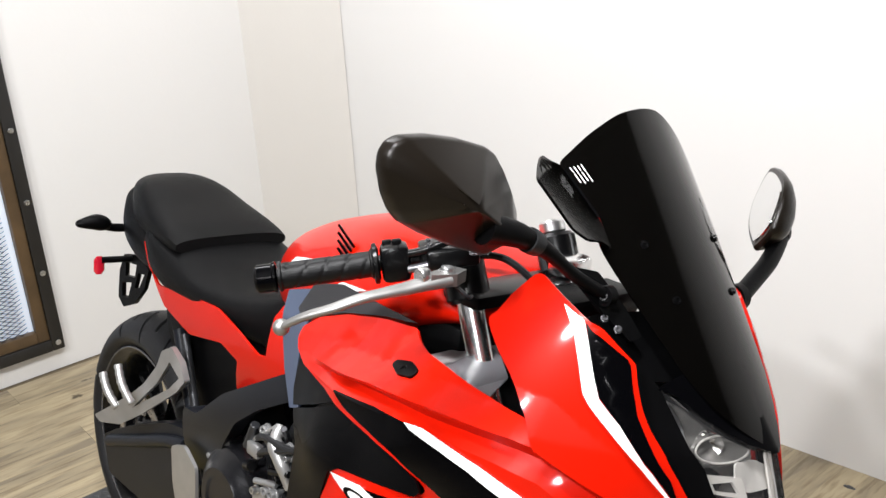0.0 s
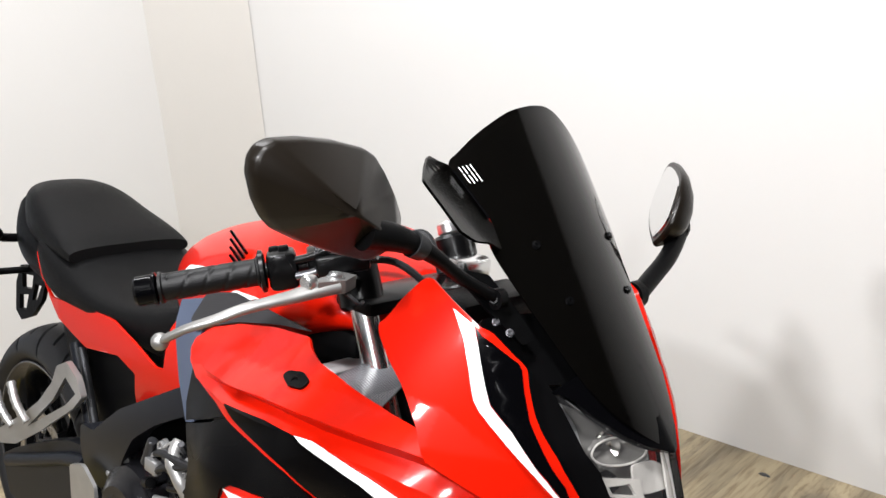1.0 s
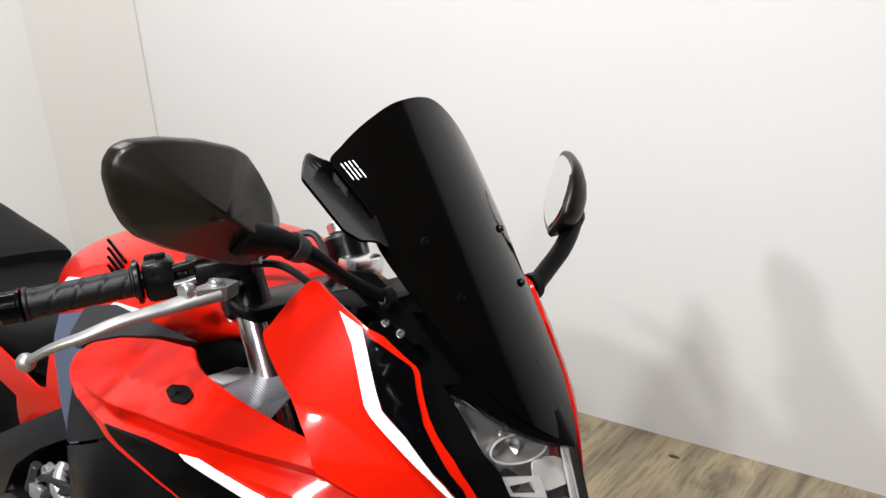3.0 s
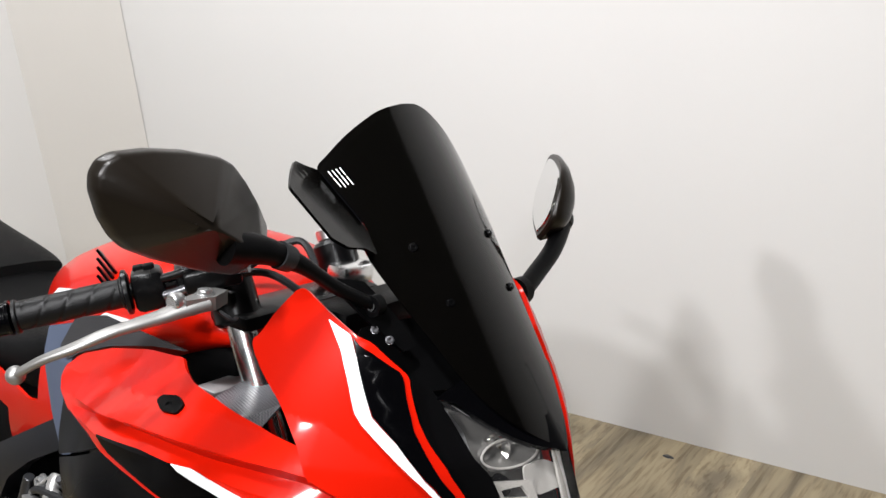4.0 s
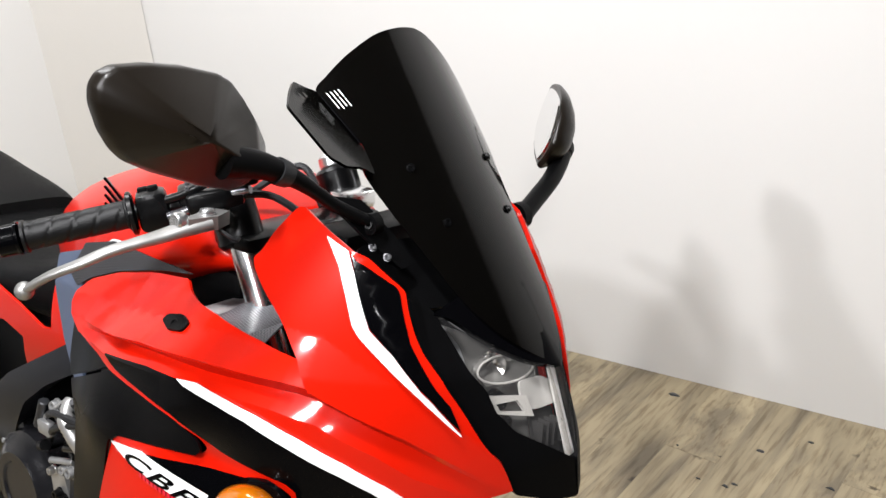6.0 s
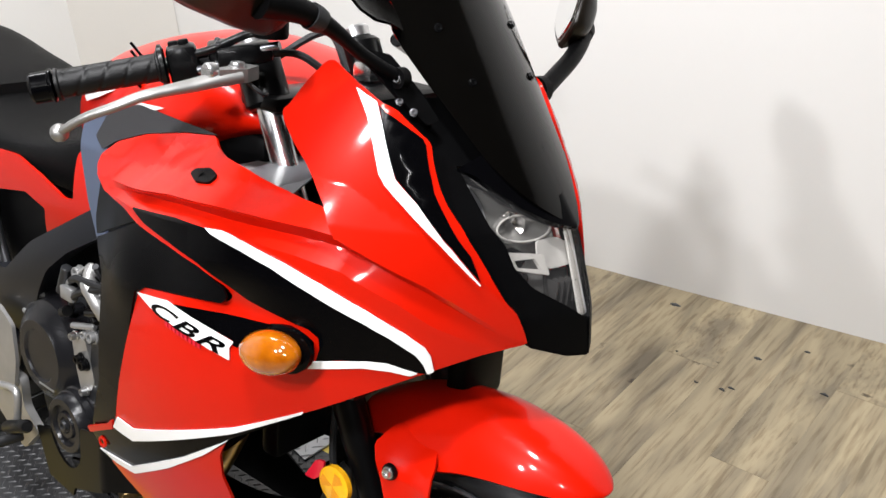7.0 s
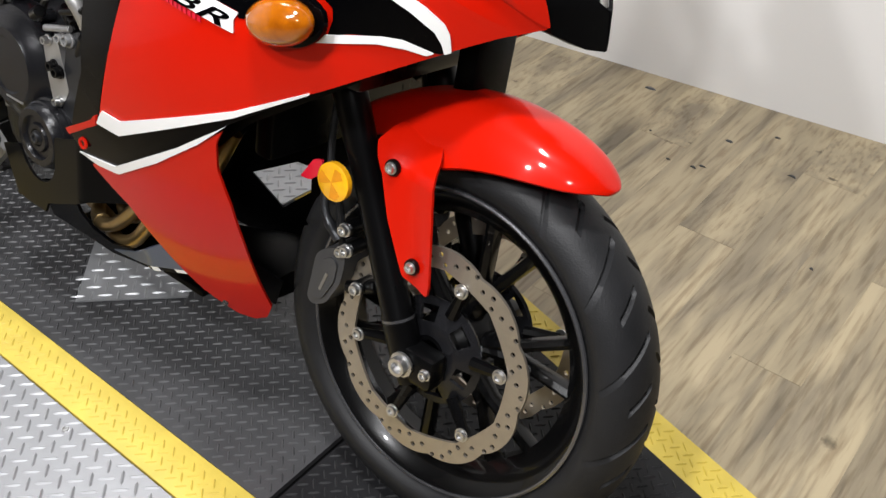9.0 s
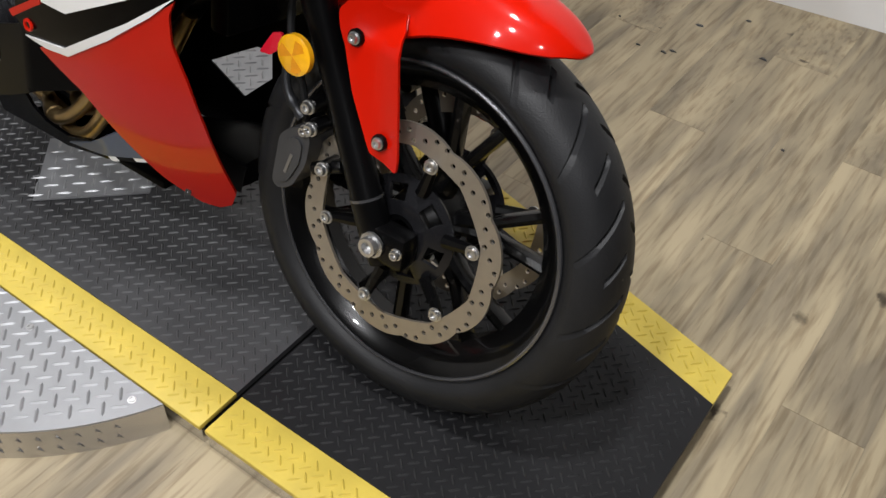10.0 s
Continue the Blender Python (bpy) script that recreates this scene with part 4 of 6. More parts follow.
part("mount_plate", skin(rounded([(-0.215, 1.205), (-0.165, 1.195), (-0.135, 1.15), (-0.12, 1.115), (-0.14, 1.11), (-0.175, 1.15)], 0.004), lambda v, z: (0.605 + 0.5 * (1.18 - z) + 0.25 * (v + 0.17), v, z), 0.006, 0.02, lift=0.012), MATTE, bike)

# mirrors
def mirror_right():
    """A faceted shell: rim, then flat facets that meet along a ridge."""
    rim = [(-0.487, 1.335), (-0.486, 1.352), (-0.478, 1.364), (-0.462, 1.3705), (-0.425, 1.3715), (-0.380, 1.367), (-0.335, 1.357), (-0.318, 1.348), (-0.300, 1.327), (-0.283, 1.302), (-0.268, 1.272), (-0.268, 1.256), (-0.278, 1.241), (-0.297, 1.226), (-0.318, 1.220), (-0.36, 1.232), (-0.42, 1.255), (-0.452, 1.271), (-0.466, 1.285), (-0.478, 1.306)]
    bm = bmesh.new()
    rows = []
    for k, x in ((0.955, 0.526), (0.99, 0.529), (1.0, 0.535), (0.992, 0.543), (0.972, 0.550)):
        rows.append([bm.verts.new((x, -0.385 + (a + 0.385) * k, 1.30 + (b - 1.30) * k)) for a, b in rim])
    m = len(rim)
    for p, q in zip(rows, rows[1:]):
        for n in range(m):
            bm.faces.new((p[n], p[(n + 1) % m], q[(n + 1) % m], q[n]))
    bm.faces.new(rows[0][::-1])
    top = bm.verts.new((0.608, -0.392, 1.297))
    end = bm.verts.new((0.602, -0.322, 1.256))
    last = rows[-1]
    for n in range(m):
        a, b = last[n], last[(n + 1) % m]
        peak = end if 9 <= n <= 13 else top
        bm.faces.new((a, b, peak))
        if n in (9, 14):
            bm.faces.new((a, end, top) if n == 9 else (a, top, end))
    bmesh.ops.recalc_face_normals(bm, faces=bm.faces)
    sharp = [e for e in bm.edges if len(e.link_faces) == 2 and e.calc_face_angle() > radians(9)]
    bmesh.ops.bevel(bm, geom=sharp, offset=0.0035, segments=3, affect="EDGES", profile=0.5)
    return bm


def stalk(side):
    if side < 0:
        p = [(0.580, -0.358, 1.268), (0.592, -0.310, 1.257), (0.602, -0.265, 1.235), (0.612, -0.215, 1.2), (0.63, -0.165, 1.172)]
    else:
        p = [(0.562, 0.362, 1.216), (0.577, 0.350, 1.194), (0.600, 0.287, 1.166), (0.612, 0.225, 1.142), (0.624, 0.165, 1.122)]
    return spline(p, 6)


mr = part("mirror", mirror_right(), MIRH, bike, "matte black mirror housing")
pts = stalk(-1)
part("mirror_stalk", sweep(pts, [0.0100 + 0.0155 * max(0, 1 - i / 15) ** 1.2 for i in range(len(pts))], 18, squash=0.85), MATTE, mr)
part("stalk_sleeve", sweep(pts[8:11], [0.0192, 0.0188, 0.0172], 18, squash=0.86), RUBBER, mr)
part("stalk_foot", lathe([(0.0, 0.009), (0.010, 0.009), (0.0135, 0.005), (0.0135, -0.009), (0.0, -0.009)], (0.630, -0.168, 1.174), "y", 20), MATTE, mr)
part("stalk_bolt", hexbolt((0.632, -0.177, 1.174), (0.3, -1, 0.3), 0.007, 0.004), FORK, mr)
for x, y, z in ((0.632, -0.170, 1.144), (0.648, -0.160, 1.132)):
    part("mount_nut", hexbolt((x, y, z), (0.6, -0.6, 0.5), 0.0055, 0.004), DARKB, bike)


GLASS = [(0.083, 0.055), (0.094, 0.038), (0.091, 0.011), (0.078, -0.017), (0.047, -0.040), (0.001, -0.056), (-0.046, -0.0635), (-0.051, -0.0625), (-0.074, -0.042), (-0.083, -0.018), (-0.071, 0.008), (-0.052, 0.032), (-0.021, 0.050), (0.032, 0.058)]
FACE, WIDE, HIGH = Vector((0.707, 0.636, -0.309)), Vector((-0.669, 0.743, 0.0)), Vector((0.230, 0.207, 0.951))


def glass_left(k=1.0, back=0.0, slip=(0.0, 0.0)):
    """One ring of the mirror, parallel to its glass and set back from it."""
    ring = spline([(a, b, 0) for a, b in GLASS], 4, closed=True)
    return [Vector((0.545, 0.349, 1.241)) + FACE * back + WIDE * (p.x * k + slip[0]) + HIGH * (p.y * k + slip[1]) for p in ring]


ml = part("mirror", loft([glass_left(1.02, -0.002), glass_left(1.06, 0.001), glass_left(1.07, 0.006), glass_left(0.96, 0.016, (-0.004, 0.0)), glass_left(0.72, 0.029, (-0.012, -0.004)), glass_left(0.45, 0.037, (-0.020, -0.008)), glass_left(0.2, 0.040, (-0.024, -0.012))]), MIRH, bike, "matte black mirror housing")
part("mirror_glass", loft([glass_left(0.90, -0.0045), glass_left(0.91, -0.0015)]), MIRROR, ml, "mirror glass")
pts = stalk(1)
part("mirror_stalk", sweep(pts, 0.0148, 16), MATTE, ml)
part("stalk_sleeve", sweep(pts[3:7], [0.0185, 0.0195, 0.0190, 0.0165], 18), RUBBER, ml)
part("stalk_foot", lathe([(0.0, 0.012), (0.016, 0.012), (0.021, 0.006), (0.021, -0.012), (0.0, -0.012)], (0.626, 0.160, 1.128), "y", 20), MATTE, ml)

# ---- steering: forks, bars, levers ----
FX = 0.108


def on_fork(z, s=-1, fwd=0.0):
    return Vector((0.738 - 0.465 * (z - 0.295) + fwd, YC + s * FX, z))


for s in (-1, 1):
    f = part("fork_leg", sweep([on_fork(z, s) for z in (0.275, 0.30, 0.365, 0.372, 0.378, 0.46, 0.467, 0.60, 0.62, 0.70)], [0.022, 0.0262, 0.0262, 0.0262, 0.0245, 0.0245, 0.0232, 0.0232, 0.025, 0.026], 22), FORK, bike, "black fork leg")
    part("fork_ring", sweep([on_fork(0.368, s), on_fork(0.372, s)], 0.0266, 22), DARKB, f)
    part("fork_tube", rod(on_fork(0.68, s), on_fork(1.10, s), 0.0205, 22), CHROME, bike, "chromed fork tube")
    part("axle_clamp", box(0.712, 0.795, YC + s * FX - 0.022, YC + s * FX + 0.022, 0.282, 0.342, 0.012), FORK, f)
    part("handlebar_clamp", rod(on_fork(1.085, s), on_fork(1.165, s), 0.034, 22), FORK, bike)
    part("fork_cap", rod(on_fork(1.165, s), on_fork(1.185, s), 0.022, 16), BOLT, bike)
part("axle_bolt", hexbolt((0.741, YC - FX - 0.024, 0.314), (0, -1, 0), 0.021, 0.016), BOLT, bike, "zinc axle bolt")
part("pinch_bolt", hexbolt((0.783, YC - FX - 0.02, 0.316), (0, -1, 0), 0.010, 0.010), BOLT, bike)
part("top_clamp", box(0.335, 0.415, YC - 0.135, YC + 0.135, 1.085, 1.108, 0.008), FORK, bike)
part("lower_clamp", box(0.50, 0.60, YC - 0.14, YC + 0.14, 0.70, 0.74, 0.01), FORK, bike)
A, B = Vector((0.380, -0.200, 1.170)), Vector((0.214, -0.437, 1.108))
part("handlebar", rod(A, B, 0.0115), FORK, bike)
part("handlebar", rod(Vector((A.x, 2 * YC - A.y, A.z)), Vector((B.x, 2 * YC - B.y, B.z)), 0.0115), FORK, bike)
d = (B - A).normalized()
ga = Vector((0.310, -0.300, 1.144))
turn = d.to_track_quat("X", "Z").to_matrix().to_4x4()


def along_bar(t, w=0.0, h=0.0):
    """A place t outwards from the throttle flange, w ahead of the bar and h above it."""
    m = Matrix.Translation(ga) @ turn
    return m @ Vector((t, w, h))


GL = (B - ga).length


def grip_shape():
    """Rubber with slanting grooves pressed into it."""
    bm = bmesh.new()
    n, m = 72, 40
    rings = []
    for i in range(n + 1):
        t = GL * 0.80 * i / n
        ring = []
        for k in range(m):
            a = 2 * math.pi * k / m
            u = (t / 0.030 + 2.0 * k / m) % 1.0
            r = 0.0192 + (0.0028 if i < 3 or i > n - 3 else 0.0) - (0.0012 if abs(u - 0.5) < 0.07 and 4 < i < n - 5 else 0.0)
            ring.append(bm.verts.new(along_bar(t, r * math.cos(a), r * math.sin(a))))
        rings.append(ring)
    for p, q in zip(rings, rings[1:]):
        for k in range(m):
            bm.faces.new((p[k], p[(k + 1) % m], q[(k + 1) % m], q[k]))
    bm.faces.new(rings[0][::-1])
    bm.faces.new(rings[-1])
    return bm


part("grip", grip_shape(), GRIP, bike, "black rubber grip with slanting grooves")
part("bar_end", sweep([along_bar(GL * 0.8 + t) for t in (0.002, 0.004, 0.007, 0.009, 0.030, 0.034)], [0.015, 0.0225, 0.0225, 0.0205, 0.0205, 0.016], 24), BLACK, bike, "gloss black bar-end weight")
part("throttle_flange", sweep([along_bar(t) for t in (-0.008, -0.005, 0.0, 0.002)], [0.024, 0.030, 0.030, 0.025], 26), FORK, bike)
bm = box(-0.052, -0.010, -0.022, 0.024, -0.028, 0.026, 0.009)
bm.transform(Matrix.Translation(ga) @ turn)
sw = part("switch_housing", bm, FORK, bike, "black throttle and switch housing")
for u, w, h in ((-0.036, 0.0, 0.026), (-0.022, -0.010, 0.024)):
    bm = box(u - 0.007, u + 0.007, w - 0.006, w + 0.006, h - 0.004, h + 0.006, 0.002)
    bm.transform(Matrix.Translation(ga) @ turn)
    part("switch", bm, MATTE, sw)
for h, w in ((0.012, 0.016), (-0.010, 0.020)):
    c0 = [along_bar(-0.048, w, h), along_bar(-0.075, w + 0.006, h + 0.004), along_bar(-0.12, w + 0.012, h + 0.016), along_bar(-0.16, w + 0.03, h + 0.02)]
    part("throttle_pipe", sweep(spline(c0, 5), 0.0062, 10), DARKB if h < 0 else FORK, sw, "bent throttle cable pipe")
bm = box(-0.150, -0.075, 0.010, 0.044, -0.012, 0.016, 0.007)
bm.transform(Matrix.Translation(ga) @ turn)
mc = part("master_cylinder", bm, FORK, bike, "black brake master cylinder")
bm = box(-0.096, -0.066, -0.020, 0.024, -0.020, 0.022, 0.006)
bm.transform(Matrix.Translation(ga) @ turn)
part("clamp", bm, FORK, mc)
for w in (-0.012, 0.014):
    part("clamp_bolt", hexbolt(along_bar(-0.081, w + 0.012, 0.021), (0.1, -0.1, 1), 0.005, 0.005), DARKB, mc)
bm = lathe([(0.0, 0.0), (0.022, 0.0), (0.024, 0.004), (0.024, 0.032), (0.026, 0.034), (0.026, 0.042), (0.022, 0.046), (0.0, 0.046)], along_bar(-0.150, 0.05, 0.022), "z", 24)
part("fluid_reservoir", bm, MATTE, bike, "black brake fluid reservoir")
lp = spline([(0.429, -0.262, 1.150), (0.420, -0.295, 1.145), (0.413, -0.325, 1.139), (0.407, -0.355, 1.135), (0.397, -0.390, 1.128), (0.382, -0.420, 1.115), (0.355, -0.443, 1.099), (0.326, -0.458, 1.078)], 6)
lv = part("brake_lever", sweep(lp, [0.0165 - 0.0055 * min(1, max(0, i - 4) / 16) - 0.002 * max(0, i - 22) / 20 for i in range(len(lp))], 16, squash=0.62), LEVER, bike, "silver brake lever with ball end")
bm = bmesh.new()
bmesh.ops.create_uvsphere(bm, u_segments=20, v_segments=14, radius=0.0118, matrix=Matrix.Translation((0.322, -0.459, 1.075)))
part("lever_ball", bm, LEVER, lv)
part("lever_perch", loft([[(x, y, z + h) for x, y in ((0.405, -0.235), (0.428, -0.228), (0.442, -0.258), (0.432, -0.296), (0.418, -0.290))] for z, h in ((1.142, 0.0), (1.144, 0.0), (1.158, 0.0), (1.160, 0.0))]), LEVER, lv, "cast lever perch")
part("lever_pivot", hexbolt((0.425, -0.262, 1.160), (0, 0, 1), 0.0125, 0.007), BOLT, lv, "zinc pivot bolt")
part("adjuster", lathe([(0.0, -0.008), (0.010, -0.008), (0.012, -0.005), (0.012, 0.005), (0.010, 0.008), (0.0, 0.008)], (0.418, -0.300, 1.156), "y", 14), BOLT, lv, "lever adjuster wheel")
part("switch_wire", sweep(spline([(0.43, -0.25, 1.14), (0.445, -0.235, 1.125), (0.43, -0.215, 1.12)], 5), 0.003, 6), RUBBER, lv)
for k, (a, b, c) in enumerate((((0.36, -0.2, 1.15), (0.44, -0.16, 1.17), (0.5, -0.06, 1.07)), ((0.31, -0.10, 1.14), (0.372, -0.05, 1.188), (0.418, -0.05, 1.135)))):
    part("cable", sweep(spline([a, b, c], 12), 0.0055, 8), RUBBER, bike)

# ---- wheels ----
def tyre(R, w, bead):
    """A tyre with its tread grooves sunk into the rubber; centre at the origin, axle along y."""
    nr, prof = 600, []
    for i in range(53):
        a = -1 + 2 * i / 52
        y = w * math.sin(a * 1.85) * (1 - 0.22 * max(0.0, (abs(a) - 0.78) / 0.22) ** 2)
        r = R - (1 - math.cos(a * 1.25)) / (1 - math.cos(1.25)) * (R - bead)
        prof.append((r, y, a))
    prof = [(bead - 0.008, -w * 0.70, -1.05)] + prof + [(bead - 0.008, w * 0.70, 1.05)]
    bm = bmesh.new()
    rings = []
    for k in range(nr):
        t = 2 * math.pi * k / nr
        ring = []
        for r, y, a in prof:
            q = abs(a)
            cut, tt = 0.0, t - math.pi / 15 * 1.5 * q
            if 0.06 < q < 0.80:
                u = (t * 15 / math.pi + (0.5 if a > 0 else 0.0)) % 1.0
                if abs(u - 0.5) < 0.06 and (0.10 < q < 0.40 or int(t * 15 / math.pi) % 2 == 0):
                    cut = 0.0065
            ring.append(bm.verts.new(((r - cut) * math.cos(tt), y, (r - cut) * math.sin(tt))))
        rings.append(ring)
    for k in range(nr):
        p, q = rings[k], rings[(k + 1) % nr]
        for i in range(len(prof) - 1):
            bm.faces.new((p[i], p[i + 1], q[i + 1], q[i]))
    return bm


def rim(w):
    h = w
    return [(0.232, -h), (0.236, -h + 0.002), (0.236, -h + 0.007), (0.226, -h + 0.012), (0.214, -h + 0.03), (0.200, -0.012), (0.200, 0.012), (0.214, h - 0.03), (0.226, h - 0.012), (0.236, h - 0.007), (0.236, h - 0.002), (0.232, h), (0.220, h - 0.006), (0.205, h - 0.022), (0.190, 0.012), (0.190, -0.012), (0.205, -h + 0.022), (0.220, -h + 0.006)]


def wave_disc(ro, ri, waves):
    """A flat ring with a scalloped rim and slanting rows of drilled holes."""
    def lobe(t, deep, lag):
        return deep * (1 - abs(math.sin(waves * t / 2 + lag)) ** 0.7)
    ts = [2 * math.pi * k / 240 for k in range(240)]
    out = [((ro - lobe(t, 0.008, 0.3)) * math.cos(t), (ro - lobe(t, 0.008, 0.3)) * math.sin(t)) for t in ts]
    inn = [((ri + lobe(t, 0.004, 1.6)) * math.cos(t), (ri + lobe(t, 0.004, 1.6)) * math.sin(t)) for t in ts[::2]]
    holes = [inn]
    for i in range(waves):
        for da, f in ((0.0, 0.75), (0.09, 0.50), (0.19, 0.30), (0.24, 0.66), (0.33, 0.44), (0.43, 0.74)):
            t = 2 * math.pi * i / waves + da * 6.0 / waves * 2 + 0.1
            r = ri + (ro - ri) * f
            holes.append([(r * math.cos(t) + 0.0038 * math.cos(a), r * math.sin(t) + 0.0038 * math.sin(a)) for a in [2 * math.pi * k / 8 for k in range(8)]])
    return skin(out, lambda a, b: (a, 0, b), 0.0045, 0.05, holes, grid=False)


def wheel(name, at, R, w, rimw, disc, lean=0.0, discs=(-1, 1), label="", k=1.0, size=1.0):
    wh = part(name, lathe([(r * k, h) for r, h in rim(rimw)], (0, 0, 0), "y", 96), RIMB, bike, label)
    wh.matrix_local = pose(*at, lean, 0, 0) @ Matrix.Scale(size, 4)
    part("tyre", tyre(R, w, 0.236 * k), RUBBER, wh, "black rubber tyre with sipes")
    for s in (-1, 1):
        # lighter metal than the black rim, in place of the lip's highlight
        part("rim_flange", lathe([((0.2345 + 0.0035 * math.cos(t)) * k, s * (rimw - 0.001) + 0.0035 * math.sin(t)) for t in [2 * math.pi * i / 8 for i in range(8)]] + [(0.238 * k, s * (rimw - 0.001))], (0, 0, 0), "y", 96), DARKB, wh, "rim lip in lighter metal for its highlight ring")
    part("hub", lathe([(0.018, -0.072), (0.034, -0.072), (0.036, -0.05), (0.046, -0.042), (0.05, -0.02), (0.05, 0.02), (0.046, 0.042), (0.036, 0.05), (0.034, 0.072), (0.018, 0.072)], (0, 0, 0), "y", 36), FORK, wh)
    for n in range(6):
        for e in (-1, 1):
            a = 2 * math.pi * n / 6 + 0.25
            b = a + e * 0.20
            p = [Vector((r * math.cos(t), 0, r * math.sin(t))) for r, t in ((0.035, a + e * 0.10), (0.10, a + e * 0.09), (0.195 * k, b))]
            part("spoke", sweep(p, [0.014, 0.0095, 0.0105], 8, squash=1.5, upv=(0, 1, 0)), RIMB, wh)
    for s in discs:
        dd = part("brake_disc", wave_disc(disc, disc * 0.79, 10), STEEL, wh, "drilled wave brake disc")
        dd.location = (0, s * 0.078, 0)
        ring = [(0.080 * math.cos(2 * math.pi * q / 60), 0.080 * math.sin(2 * math.pi * q / 60)) for q in range(60)]
        wins = [[(0.026 * math.cos(2 * math.pi * q / 24), 0.026 * math.sin(2 * math.pi * q / 24)) for q in range(24)]]
        for n in range(6):
            a = 2 * math.pi * n / 6 + 0.8
            wins.append([(r * math.cos(a + e), r * math.sin(a + e)) for r, e in ((0.048, -0.26), (0.070, -0.22), (0.070, 0.22), (0.048, 0.26))])
        part("disc_carrier", skin(ring, lambda a, b, s=s: (a, s * (0.074 - 0.35 * max(0.0, math.hypot(a, b) - 0.045)), b), 0.006, 0.012, wins), DARKE, wh, "dark hub carrier with windows")
        for n in range(6):
            a = 2 * math.pi * n / 6 + 0.25
            c = Vector((math.cos(a), 0, math.sin(a)))
            part("carrier_arm", sweep([c * 0.07 + Vector((0, s * 0.066, 0)), c * disc * 0.75 + Vector((0, s * 0.074, 0))], [0.010, 0.007], 8), FORK, wh)
            part("disc_bolt", hexbolt(c * disc * 0.745 + Vector((0, s * 0.080, 0)), (0, s, 0), 0.0105, 0.006), BOLT, wh)
    return wh


WF = (0.756, YC - 0.006, 0.318)
wheel("front_wheel", WF, 0.300, 0.060, 0.051, 0.162, -3.5, size=1.125, k=0.978)
wheel("rear_wheel", (-0.845, YC + 0.02, 0.325), 0.315, 0.090, 0.078, 0.120, 0.0, (-1,), size=1.06)

# front fender
FEND = [(60.4, 0.005, 0.396, 0.394), (60.8, 0.018, 0.398, 0.392), (62.5, 0.036, 0.400, 0.388), (65.0, 0.052, 0.403, 0.378), (69.0, 0.067, 0.405, 0.366), (75.0, 0.079, 0.405, 0.352), (82.0, 0.084, 0.405, 0.337), (90.0, 0.086, 0.404, 0.322), (98.0, 0.086, 0.402, 0.309), (106.0, 0.084, 0.400, 0.318), (114.0, 0.074, 0.398, 0.345), (124.0, 0.064, 0.396, 0.352)]


def fender():
    """Stations round the wheel: degrees, half width, radius of the crown, radius of the edge."""
    p, q = spline([f[:3] for f in FEND], 5), spline([(f[0], f[3], 0) for f in FEND], 5)
    rings = []
    for f, g in zip(p, q):
        a, hw, r, e = radians(f.x), f.y, f.z, g.y
        ring = []
        for t, js in ((0.0, range(-9, 10)), (0.004, range(9, -10, -1))):
            for j in js:
                u = j / 9
                rr = r - t - (r - e) * abs(u) ** 2.8
                ring.append((WF[0] + rr * math.cos(a), WF[1] + (hw - t) * math.copysign(abs(u) ** 0.8, u), WF[2] + rr * math.sin(a)))
        rings.append(ring)
    return loft(rings)


fe = part("front_fender", fender(), RED, bike, "glossy red front fender")
LEG = [(0.619, 0.635), (0.623, 0.642), (0.63, 0.657), (0.654, 0.671), (0.689, 0.68), (0.729, 0.639), (0.731, 0.632), (0.738, 0.601), (0.748, 0.532), (0.758, 0.459), (0.757, 0.438), (0.706, 0.449), (0.694, 0.475), (0.668, 0.532), (0.647, 0.598)]
for s in (-1, 1):
    place = lambda x, z, s=s: (x, YC + s * (0.122 - 14.0 * max(0, z - 0.60) ** 2 - 0.004 * math.cos(min(1.0, abs(x - 0.80 + 0.17 * z) / 0.05) * math.pi)), z)
    part("fender_leg", skin(rounded(LEG, 0.006), place, 0.004, 0.014), RED, fe, "red fork guard")
    for x, z in ((0.663, 0.611), (0.723, 0.475)):
        part("fender_bolt", hexbolt((x, YC + s * 0.126, z), (0, s, 0), 0.0095, 0.007), BOLT, fe, "zinc bolt")
        # raised black ring stands in for the shade inside the bolt's recess
        part("bolt_shade_ring", lathe([(0.004, s * 0.004), (0.0118, s * 0.0048), (0.0126, s * 0.003), (0.0126, -s * 0.002), (0.004, -s * 0.002)], (x, YC + s * 0.122, z), "y", 20), FORK, fe, "black ring for the shade in the bolt recess")

